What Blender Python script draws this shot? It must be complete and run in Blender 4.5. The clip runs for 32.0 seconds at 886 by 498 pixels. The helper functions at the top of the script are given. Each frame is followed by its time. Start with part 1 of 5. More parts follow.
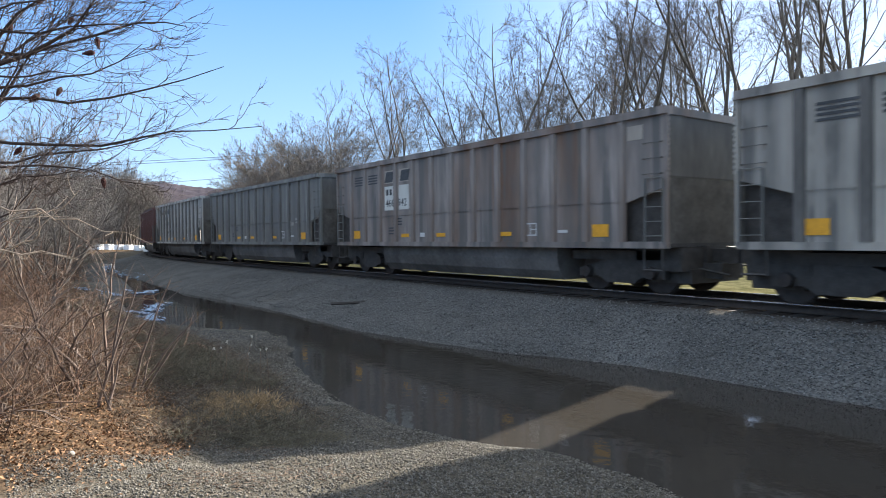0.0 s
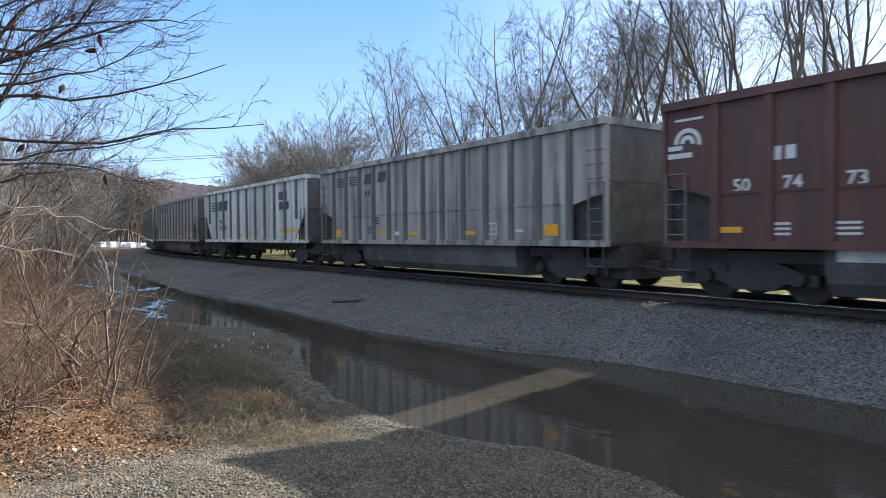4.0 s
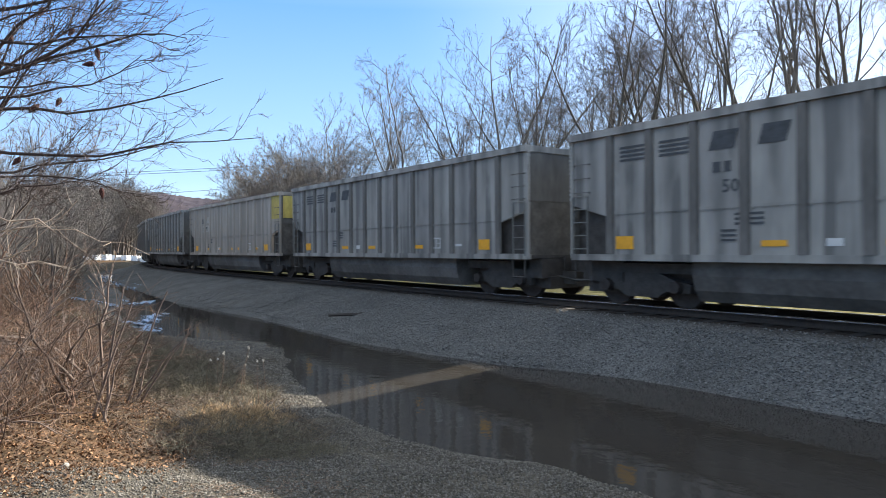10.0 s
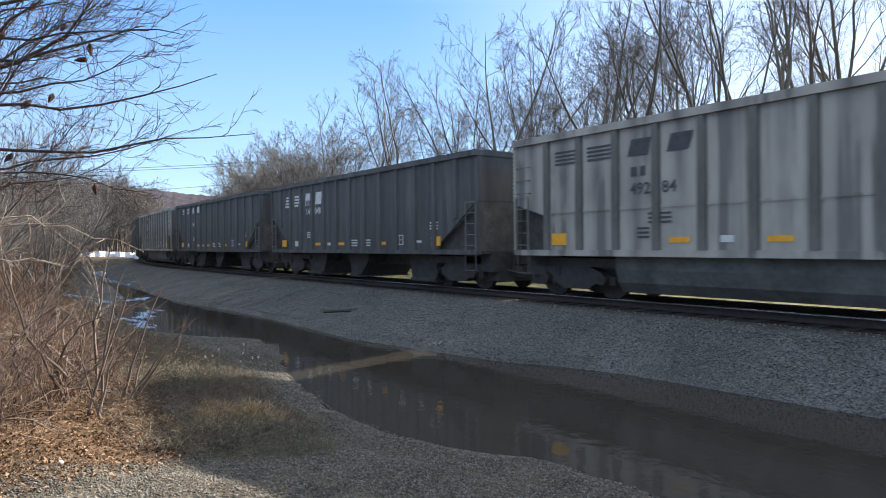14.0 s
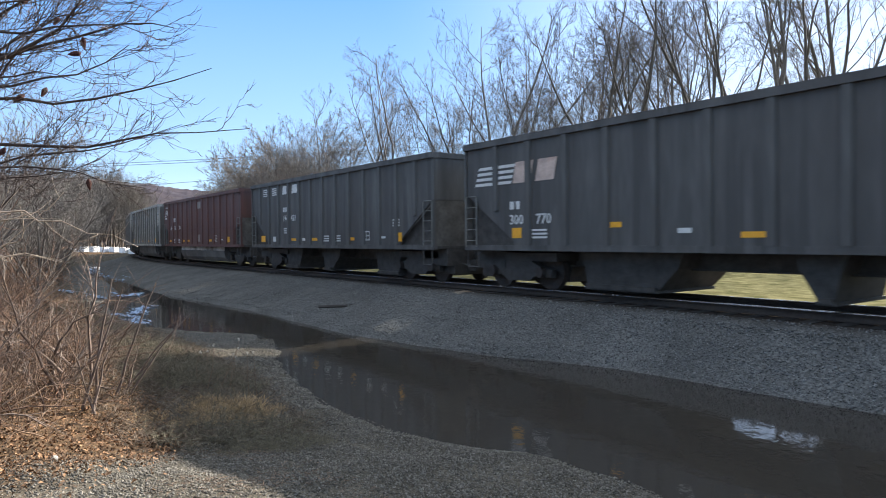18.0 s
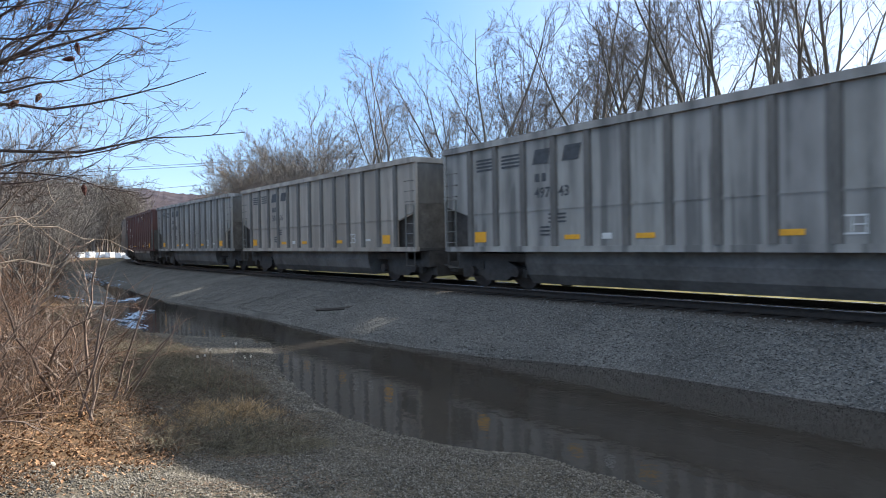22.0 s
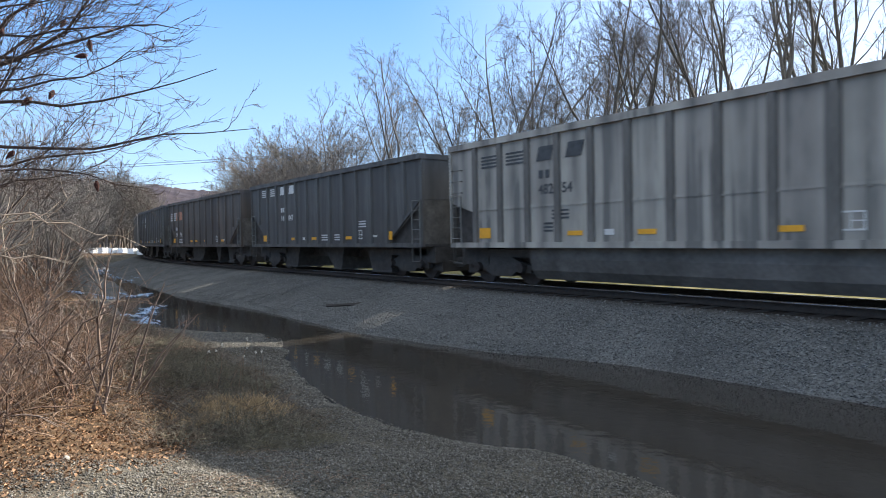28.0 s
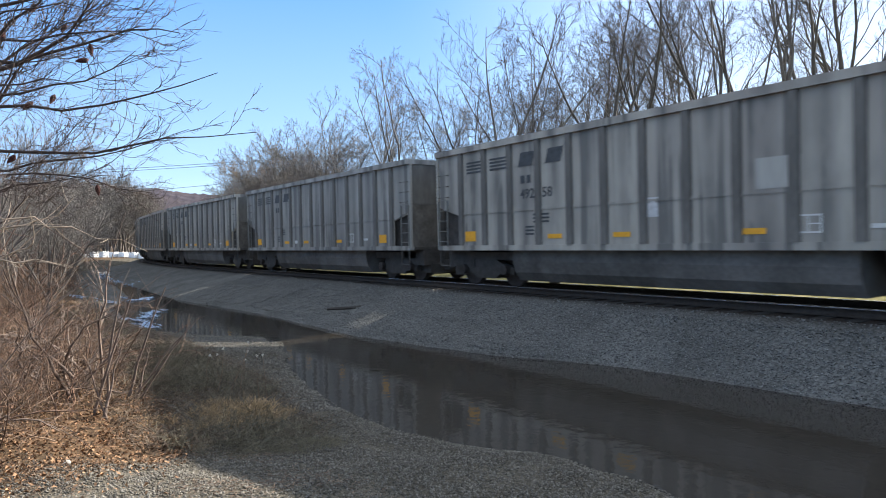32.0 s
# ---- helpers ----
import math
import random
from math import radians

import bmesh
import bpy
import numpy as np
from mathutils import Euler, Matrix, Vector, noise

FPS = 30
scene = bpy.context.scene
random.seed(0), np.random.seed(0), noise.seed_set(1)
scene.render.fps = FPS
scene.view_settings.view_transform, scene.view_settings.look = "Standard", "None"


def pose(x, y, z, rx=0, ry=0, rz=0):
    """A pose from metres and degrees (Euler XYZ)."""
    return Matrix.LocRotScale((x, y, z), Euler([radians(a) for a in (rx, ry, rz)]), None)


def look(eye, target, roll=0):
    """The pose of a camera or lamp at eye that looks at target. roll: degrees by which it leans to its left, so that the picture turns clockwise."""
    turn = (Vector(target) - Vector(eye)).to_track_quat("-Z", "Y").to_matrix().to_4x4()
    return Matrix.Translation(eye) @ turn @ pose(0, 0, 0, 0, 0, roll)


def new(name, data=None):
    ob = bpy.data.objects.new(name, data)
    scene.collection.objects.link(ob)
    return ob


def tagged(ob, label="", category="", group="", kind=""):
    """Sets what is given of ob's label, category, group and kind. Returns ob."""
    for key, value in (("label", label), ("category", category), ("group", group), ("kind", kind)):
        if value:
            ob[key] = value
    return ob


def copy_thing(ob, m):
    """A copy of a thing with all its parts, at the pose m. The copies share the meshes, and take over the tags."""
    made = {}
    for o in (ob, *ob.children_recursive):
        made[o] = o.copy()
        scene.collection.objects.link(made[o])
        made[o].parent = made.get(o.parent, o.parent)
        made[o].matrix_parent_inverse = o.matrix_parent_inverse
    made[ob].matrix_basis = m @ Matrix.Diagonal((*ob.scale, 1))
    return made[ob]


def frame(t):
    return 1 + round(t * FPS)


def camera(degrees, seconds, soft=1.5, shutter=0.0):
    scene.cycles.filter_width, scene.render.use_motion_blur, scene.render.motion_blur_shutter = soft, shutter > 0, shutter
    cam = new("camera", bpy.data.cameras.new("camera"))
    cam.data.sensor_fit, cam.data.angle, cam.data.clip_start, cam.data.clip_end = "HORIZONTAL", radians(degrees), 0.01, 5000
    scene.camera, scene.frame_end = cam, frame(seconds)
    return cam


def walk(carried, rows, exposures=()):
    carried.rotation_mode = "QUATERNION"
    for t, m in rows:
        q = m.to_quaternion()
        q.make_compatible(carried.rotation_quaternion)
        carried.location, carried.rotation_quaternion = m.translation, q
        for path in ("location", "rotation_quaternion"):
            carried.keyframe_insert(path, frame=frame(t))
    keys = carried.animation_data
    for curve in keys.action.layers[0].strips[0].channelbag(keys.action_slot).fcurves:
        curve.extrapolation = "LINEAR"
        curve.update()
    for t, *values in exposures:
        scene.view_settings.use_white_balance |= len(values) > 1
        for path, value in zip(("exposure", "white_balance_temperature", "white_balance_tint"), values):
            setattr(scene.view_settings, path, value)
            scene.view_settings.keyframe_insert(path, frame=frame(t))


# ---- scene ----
import functools
import itertools

# ---- the camera: held by hand in one spot, it sways a little ----
EYE = (0.0, 0.0, 1.31)
SWAY = [(0.0, 88.897, 0.636, 54.150), (0.5, 88.827, 0.631, 54.149), (1.0, 88.739, 0.858, 54.240), (1.5, 88.751, 0.793, 54.220), (2.0, 88.767, 0.762, 54.229), (2.5, 88.745, 0.824, 54.213), (3.0, 88.769, 0.627, 54.249), (3.5, 88.758, 0.556, 54.274), (5.5, 88.764, 0.264, 54.355), (6.0, 88.823, 0.397, 54.278), (6.5, 89.190, 0.689, 54.099), (7.0, 89.243, 0.817, 54.250), (7.5, 89.653, 0.861, 54.043), (8.0, 89.963, 0.840, 53.607), (8.5, 89.879, 0.394, 53.580), (9.0, 89.888, 0.541, 53.666), (9.5, 89.915, 0.469, 53.725), (10.0, 89.921, 0.396, 53.975), (10.5, 89.982, 0.276, 54.095), (11.0, 90.093, 0.280, 54.254), (11.5, 90.030, 0.213, 54.188), (12.0, 89.816, 0.246, 54.043), (12.5, 89.719, 0.411, 53.757), (13.0, 89.708, 0.521, 53.537), (13.5, 89.681, 0.590, 53.500), (14.0, 89.576, 0.512, 53.536), (14.5, 89.515, 0.508, 53.480), (16.5, 89.309, 0.668, 53.129), (17.0, 89.335, 0.697, 52.952), (17.5, 89.180, 0.582, 53.089), (18.0, 89.170, 0.457, 53.131), (18.5, 89.223, 0.816, 53.304), (19.0, 89.287, 0.947, 53.552), (19.5, 89.304, 1.181, 53.629), (20.0, 89.409, 1.444, 53.643), (20.5, 89.346, 1.263, 53.177), (21.0, 89.313, 1.015, 52.754), (21.5, 89.298, 0.972, 52.775), (22.0, 89.320, 1.050, 52.838), (22.5, 89.430, 1.238, 52.947), (23.0, 89.574, 1.522, 52.900), (23.5, 89.430, 2.146, 53.119), (24.0, 89.487, 1.991, 53.423), (24.5, 89.460, 1.843, 53.500), (25.0, 89.061, 1.355, 53.579), (25.5, 88.941, 1.422, 53.663), (27.5, 88.895, 1.191, 53.815), (28.0, 88.981, 1.036, 53.710), (28.5, 88.888, 0.832, 53.724), (29.0, 88.882, 1.124, 53.744), (29.5, 88.825, 1.237, 53.777), (30.0, 88.884, 1.171, 53.702), (30.5, 88.949, 1.151, 53.736), (31.0, 89.205, 1.580, 53.737), (31.5, 89.255, 1.319, 53.707), (32.0, 89.239, 1.217, 53.778)]
cam = camera(67.88, 32.0, soft=1.0, shutter=0.15)
walk(cam, [(t, pose(*EYE, a, b, c)) for t, a, b, c in SWAY], [(0.0, 1.74), (32.0, 1.74)])

# ---- light: a low winter sun behind the train, clear sky ----
SUN_TURN, SUN_UP = -12.0, 25.5
TO_SUN = Vector((math.sin(radians(SUN_TURN)) * math.cos(radians(SUN_UP)), math.cos(radians(SUN_TURN)) * math.cos(radians(SUN_UP)), math.sin(radians(SUN_UP))))
world = bpy.data.worlds.new("sky")
scene.world = world
world.use_nodes = True
wn = world.node_tree
sky = wn.nodes.new("ShaderNodeTexSky")
sky.sky_type, sky.sun_disc = "NISHITA", False
sky.sun_elevation, sky.sun_rotation = radians(SUN_UP), radians(SUN_TURN)
sky.altitude, sky.air_density, sky.dust_density, sky.ozone_density = 200, 1.0, 0.3, 3.0
sky_dim = wn.nodes.new("ShaderNodeMix")
sky_dim.data_type, sky_dim.blend_type = "RGBA", "MULTIPLY"
sky_dim.inputs[0].default_value, sky_dim.inputs[7].default_value = 1.0, (0.8, 0.8, 0.8, 1)
wn.links.new(sky.outputs[0], sky_dim.inputs[6])
# clear winter air: blue over the valley, paler towards the horizon; overhead an unseen bright band is added as fill
up = wn.nodes.new("ShaderNodeSeparateXYZ")
way = wn.nodes.new("ShaderNodeTexCoord").outputs["Generated"]
wn.links.new(way, up.inputs[0])
blue = wn.nodes.new("ShaderNodeValToRGB")
bands = ((0.0, (0.57, 0.73, 0.87)), (0.10, (0.34, 0.54, 0.84)), (0.34, (0.14, 0.34, 0.745)), (0.55, (0.64, 0.72, 0.84)), (1.0, (0.93, 1.0, 1.08)))
while len(blue.color_ramp.elements) < len(bands):
    blue.color_ramp.elements.new(0.5)
for e, (at, c) in zip(blue.color_ramp.elements, bands):
    e.position, e.color = at, (*c, 1)
wn.links.new(up.outputs[2], blue.inputs[0])
lift = wn.nodes.new("ShaderNodeMix")
lift.data_type, lift.blend_type = "RGBA", "MULTIPLY"
lift.inputs[0].default_value, lift.inputs[7].default_value = 1.0, (6.8, 6.8, 6.8, 1)
# the pale aureole of thin haze round the sun
near = wn.nodes.new("ShaderNodeVectorMath")
near.operation, near.inputs[1].default_value = "DOT_PRODUCT", TO_SUN
wn.links.new(way, near.inputs[0])
fall = wn.nodes.new("ShaderNodeMapRange")
fall.interpolation_type = "SMOOTHSTEP"
fall.inputs[1].default_value, fall.inputs[2].default_value = 0.72, 1.0
wn.links.new(near.outputs["Value"], fall.inputs[0])
glow = wn.nodes.new("ShaderNodeMix")
glow.data_type, glow.blend_type = "RGBA", "ADD"
glow.inputs[7].default_value = (0.32, 0.28, 0.20, 1)
wn.links.new(fall.outputs[0], glow.inputs[0])
wn.links.new(blue.outputs[0], glow.inputs[6])
wn.links.new(glow.outputs[2], lift.inputs[6])
both = wn.nodes.new("ShaderNodeMix")
both.data_type = "RGBA"
both.inputs[0].default_value = 0.78
wn.links.new(sky_dim.outputs[2], both.inputs[6])
wn.links.new(lift.outputs[2], both.inputs[7])
wn.links.new(both.outputs[2], wn.nodes["Background"].inputs[0])
wn.nodes["Background"].inputs[1].default_value = 0.0755
lamp = bpy.data.lights.new("sun", "SUN")
lamp.energy, lamp.angle, lamp.color = 5.0, radians(0.55), (1.0, 0.92, 0.80)
new("sun", lamp).matrix_world = look(TO_SUN * 100, (0, 0, 0))

# ---- materials ----


def mat(name, col, rough=0.8, metal=0.0, vary=0.25, scale=8.0, fine=60.0, bump=0.0, bump_scale=40.0, tint=None, obj_vary=0.0, spec=0.5, stretch=(1, 1, 1), space="Object", island=False):
    """A procedural surface: base colour with variation at two scales, fine relief, and a second tint for stains."""
    m = bpy.data.materials.new(name)
    m.use_nodes = True
    n, l = m.node_tree.nodes, m.node_tree.links
    b = n["Principled BSDF"]
    b.inputs["Roughness"].default_value, b.inputs["Metallic"].default_value = rough, metal
    b.inputs["Specular IOR Level"].default_value = spec
    tc, mp = n.new("ShaderNodeTexCoord"), n.new("ShaderNodeMapping")
    mp.inputs["Scale"].default_value = stretch
    l.new(tc.outputs[space], mp.inputs[0])

    def noise_at(s, detail=4.0):
        t = n.new("ShaderNodeTexNoise")
        t.inputs["Scale"].default_value, t.inputs["Detail"].default_value = s, detail
        l.new(mp.outputs[0], t.inputs["Vector"])
        return t.outputs["Fac"]

    def mix(fac, a, c, kind="MIX"):
        x = n.new("ShaderNodeMix")
        x.data_type, x.blend_type = "RGBA", kind
        for sock, v in ((x.inputs[0], fac), (x.inputs[6], a), (x.inputs[7], c)):
            if hasattr(v, "is_linked"):
                l.new(v, sock)
            else:
                sock.default_value = v
        return x.outputs[2]

    def ramp(fac, lo, hi):
        r = n.new("ShaderNodeMapRange")
        r.inputs[1].default_value, r.inputs[2].default_value = lo, hi
        l.new(fac, r.inputs[0])
        return r.outputs[0]

    dark = [c * (1 - vary) for c in col] + [1]
    light = [min(1, c * (1 + vary)) for c in col] + [1]
    out = mix(ramp(noise_at(scale), 0.3, 0.7), dark, light)
    if tint:
        out = mix(ramp(noise_at(scale * 0.35, 6.0), 0.5, 0.66), out, (*tint, 1))
    g = mix(ramp(noise_at(fine, 2.0), 0.25, 0.75), (1 - vary * 0.7,) * 3 + (1,), (1 + vary * 0.5,) * 3 + (1,))
    out = mix(1.0, out, g, "MULTIPLY")
    if obj_vary:
        src = n.new("ShaderNodeNewGeometry").outputs["Random Per Island"] if island else n.new("ShaderNodeObjectInfo").outputs["Random"]
        o = mix(src, (1 - obj_vary,) * 3 + (1,), (1 + obj_vary,) * 3 + (1,))
        out = mix(1.0, out, o, "MULTIPLY")
    l.new(out, b.inputs["Base Color"])
    if bump:
        bp = n.new("ShaderNodeBump")
        bp.inputs["Strength"].default_value, bp.inputs["Distance"].default_value = bump, 0.03
        l.new(noise_at(bump_scale), bp.inputs["Height"])
        l.new(bp.outputs[0], b.inputs["Normal"])
    return m


def plain(name, col, rough=0.7, metal=0.0):
    return mat(name, col, rough, metal, vary=0.12, scale=3.0, fine=30.0)


def car_paint(name, col, rust, streak=0.25, rough=0.62, soot=(0.10, 0.098, 0.092)):
    """Weathered sheet metal: rain streaks run down it."""
    m = mat(name, col, rough, 0.0, vary=streak, scale=1.6, fine=9.0, tint=rust, obj_vary=0.05, stretch=(1.0, 1.0, 0.18), bump=0.15, bump_scale=3.0)
    n, l = m.node_tree.nodes, m.node_tree.links
    b = n["Principled BSDF"]
    base = b.inputs["Base Color"].links[0].from_socket

    def math_node(kind, a, c=0.0):
        x = n.new("ShaderNodeMath")
        x.operation = kind
        for sock, v in ((x.inputs[0], a), (x.inputs[1], c)):
            if hasattr(v, "is_linked"):
                l.new(v, sock)
            else:
                sock.default_value = v
        return x.outputs[0]

    def noise_at(scale, stretch, detail=4.0):
        mp, t = n.new("ShaderNodeMapping"), n.new("ShaderNodeTexNoise")
        mp.inputs["Scale"].default_value = stretch
        t.inputs["Scale"].default_value, t.inputs["Detail"].default_value = scale, detail
        l.new(tc.outputs["Object"], mp.inputs[0])
        l.new(mp.outputs[0], t.inputs["Vector"])
        return t.outputs["Fac"]

    def stretch_range(v, lo, hi, top):
        r = n.new("ShaderNodeMapRange")
        r.inputs[1].default_value, r.inputs[2].default_value, r.inputs[4].default_value = lo, hi, top
        l.new(v, r.inputs[0])
        return r.outputs[0]

    tc, sep = n.new("ShaderNodeTexCoord"), n.new("ShaderNodeSeparateXYZ")
    l.new(tc.outputs["Object"], sep.inputs[0])
    # soot has run down beside the ribs
    if soot:
        at = math_node("ABSOLUTE", math_node("SUBTRACT", math_node("FRACT", math_node("ADD", math_node("DIVIDE", sep.outputs[0], 1.0267), 50.5)), 0.5))
        near = stretch_range(at, 0.26, 0.46, 0.75)
        near = math_node("MULTIPLY", near, stretch_range(noise_at(1.3, (1, 1, 0.35)), 0.3, 0.62, 1.0))
        runs = math_node("MULTIPLY", stretch_range(noise_at(3.2, (1, 1, 0.03), 2.0), 0.50, 0.60, 1.0), stretch_range(noise_at(0.9, (1, 1, 0.5)), 0.40, 0.54, 0.9))
        dull = stretch_range(noise_at(0.55, (1, 1, 0.9), 6.0), 0.45, 0.75, 0.45)
        fac = math_node("MINIMUM", math_node("ADD", math_node("MAXIMUM", near, runs), dull), 0.85)
        x = n.new("ShaderNodeMix")
        x.data_type = "RGBA"
        l.new(fac, x.inputs[0])
        l.new(base, x.inputs[6])
        x.inputs[7].default_value = (*soot, 1)
        l.new(x.outputs[2], b.inputs["Base Color"])
    return m


M = dict(
    light_grey=car_paint("light_grey_paint", (0.375, 0.352, 0.305), (0.29, 0.265, 0.235), 0.14),
    blue_grey=car_paint("blue_grey_paint", (0.405, 0.395, 0.36), (0.36, 0.345, 0.31), 0.14),
    mid_grey=car_paint("mid_grey_paint", (0.31, 0.30, 0.272), (0.27, 0.26, 0.245), 0.16),
    dark_grey=car_paint("dark_grey_paint", (0.19, 0.19, 0.17), (0.13, 0.13, 0.12), 0.2),
    taupe=car_paint("taupe_paint", (0.36, 0.32, 0.27), (0.24, 0.21, 0.17), 0.16, soot=(0.22, 0.195, 0.165)),
    rust_grey=car_paint("rusty_grey_paint", (0.26, 0.225, 0.20), (0.15, 0.085, 0.05), 0.28),
    red=car_paint("oxide_red_paint", (0.115, 0.05, 0.042), (0.08, 0.03, 0.025), 0.22, soot=(0.07, 0.035, 0.03)),
    black=car_paint("black_paint", (0.085, 0.083, 0.079), (0.07, 0.066, 0.062), 0.25, soot=(0.045, 0.043, 0.041)),
    brown_black=car_paint("dusty_black_paint", (0.10, 0.082, 0.068), (0.04, 0.03, 0.025), 0.25, soot=(0.05, 0.042, 0.036)),
    white=car_paint("off_white_paint", (0.62, 0.63, 0.58), (0.42, 0.40, 0.35), 0.1, soot=(0.30, 0.29, 0.26)),
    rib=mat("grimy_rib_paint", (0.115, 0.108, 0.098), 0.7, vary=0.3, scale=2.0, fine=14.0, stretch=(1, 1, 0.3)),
    rail_steel=mat("rail_steel", (0.72, 0.70, 0.68), 0.14, 1.0, vary=0.2, scale=3.0),
    rail_rust=mat("rusty_rail", (0.034, 0.026, 0.021), 0.85, vary=0.3, scale=10.0),
    underframe=mat("black_grimy_steel", (0.05, 0.046, 0.042), 0.75, vary=0.35, scale=5.0, fine=30.0),
    sooty_end=mat("soot_stained_end_paint", (0.115, 0.11, 0.102), 0.75, vary=0.3, scale=0.9, fine=7.0, tint=(0.095, 0.09, 0.08), stretch=(1, 1, 0.4)),
    grime=mat("black_brown_grime", (0.095, 0.087, 0.076), 0.85, vary=0.35, scale=2.0, fine=12.0, tint=(0.13, 0.12, 0.105)),
    wheel=mat("dark_wheel_steel", (0.05, 0.042, 0.038), 0.6, 0.4, vary=0.3, scale=8.0),
    tub=mat("dusty_tub_steel", (0.10, 0.093, 0.085), 0.8, vary=0.3, scale=2.0, fine=12.0, tint=(0.16, 0.15, 0.14)),
    tub_white=mat("chalky_tub_band", (0.58, 0.55, 0.50), 0.8, vary=0.25, scale=2.0, fine=12.0, tint=(0.16, 0.12, 0.09)),
    yellow=mat("reflective_yellow", (0.75, 0.36, 0.02), 0.5, vary=0.15, scale=5.0),
    old_yellow=mat("faded_yellow_paint", (0.46, 0.36, 0.09), 0.65, vary=0.25, scale=2.0, fine=14.0, tint=(0.34, 0.27, 0.09), stretch=(1, 1, 0.4)),
    white_mark=mat("white_lettering", (0.58, 0.58, 0.56), 0.6, vary=0.12, scale=6.0),
    black_mark=mat("faded_black_lettering", (0.055, 0.06, 0.065), 0.7, vary=0.3, scale=6.0),
    pale_orange=mat("rubbed_orange_and_white_lettering", (0.52, 0.40, 0.34), 0.7, vary=0.3, scale=3.0, tint=(0.42, 0.20, 0.12)),
    orange_mark=mat("faded_orange_lettering", (0.45, 0.20, 0.12), 0.7, vary=0.2, scale=6.0),
    graffiti=mat("chalk_scribble", (0.5, 0.5, 0.5), 0.9, vary=0.2),
    tie=mat("creosoted_timber", (0.03, 0.026, 0.023), 0.9, vary=0.35, scale=4.0, fine=50.0, bump=0.4, obj_vary=0.3, stretch=(1, 0.15, 1)),
    stone=mat("ballast_stone", (0.125, 0.125, 0.122), 0.9, spec=0.25, vary=0.25, scale=10.0, fine=80.0, obj_vary=0.45, island=True),
    pebble=mat("limestone_gravel", (0.145, 0.135, 0.118), 0.95, spec=0.1, vary=0.3, scale=12.0, fine=90.0, obj_vary=0.55, island=True),
    bark=mat("grey_brown_bark", (0.13, 0.115, 0.10), 0.95, vary=0.3, scale=2.0, fine=25.0, bump=0.5, bump_scale=14.0, obj_vary=0.2, stretch=(1, 1, 0.25)),
    twig=mat("brown_twigs", (0.12, 0.103, 0.092), 0.95, vary=0.25, scale=0.8, fine=6.0, obj_vary=0.2),
    twig_pale=mat("pale_grey_twigs", (0.15, 0.136, 0.125), 0.95, vary=0.25, scale=0.8, fine=6.0, obj_vary=0.2),
    twig_red=mat("reddish_twigs", (0.145, 0.115, 0.096), 0.95, vary=0.25, scale=0.8, fine=6.0, obj_vary=0.2),
    sumac=mat("sumac_bark", (0.065, 0.046, 0.038), 0.9, vary=0.35, scale=6.0, fine=60.0),
    sumac_fruit=mat("dark_red_sumac_fruit", (0.075, 0.024, 0.018), 0.95, vary=0.4, scale=30.0, fine=120.0, bump=0.8, bump_scale=90.0),
    pale_limb=mat("sunlit_pale_bark", (0.36, 0.29, 0.22), 0.9, vary=0.35, scale=8.0, fine=60.0),
    cane=mat("tan_canes", (0.18, 0.12, 0.082), 0.9, vary=0.35, scale=3.0, fine=20.0, obj_vary=0.6, island=True),
    brush=mat("russet_brush", (0.145, 0.085, 0.055), 0.9, vary=0.35, scale=3.0, fine=20.0, obj_vary=0.6, island=True),
    dead=mat("dead_brown_stems", (0.14, 0.105, 0.075), 0.9, vary=0.3, scale=4.0, obj_vary=0.5, island=True),
    litter=mat("dead_leaves", (0.20, 0.112, 0.058), 0.9, vary=0.4, scale=9.0, fine=50.0, obj_vary=0.7, island=True),
    straw=mat("dry_grass_straw", (0.42, 0.29, 0.155), 0.9, vary=0.3, scale=4.0, obj_vary=0.4, island=True),
    weed=mat("grey_green_weeds", (0.15, 0.13, 0.088), 0.9, vary=0.3, scale=4.0, obj_vary=0.4, island=True),
    evergreen=mat("dark_cedar_needles", (0.12, 0.10, 0.07), 0.9, vary=0.4, scale=5.0, obj_vary=0.4, island=True),
    bag=mat("white_woven_bag", (0.86, 0.86, 0.85), 0.7, vary=0.06, scale=4.0, bump=0.3, bump_scale=6.0),
    seed=mat("pale_seed_fluff", (0.62, 0.58, 0.50), 0.9, vary=0.2, scale=30.0),
    dark_stem=mat("dark_brown_stems", (0.14, 0.105, 0.085), 0.9, vary=0.35, scale=4.0, fine=40.0),
    pale_stone=mat("pale_stone", (0.34, 0.32, 0.285), 0.9, vary=0.2, scale=20.0),
    wire=plain("dark_cable", (0.05, 0.05, 0.06)),
)


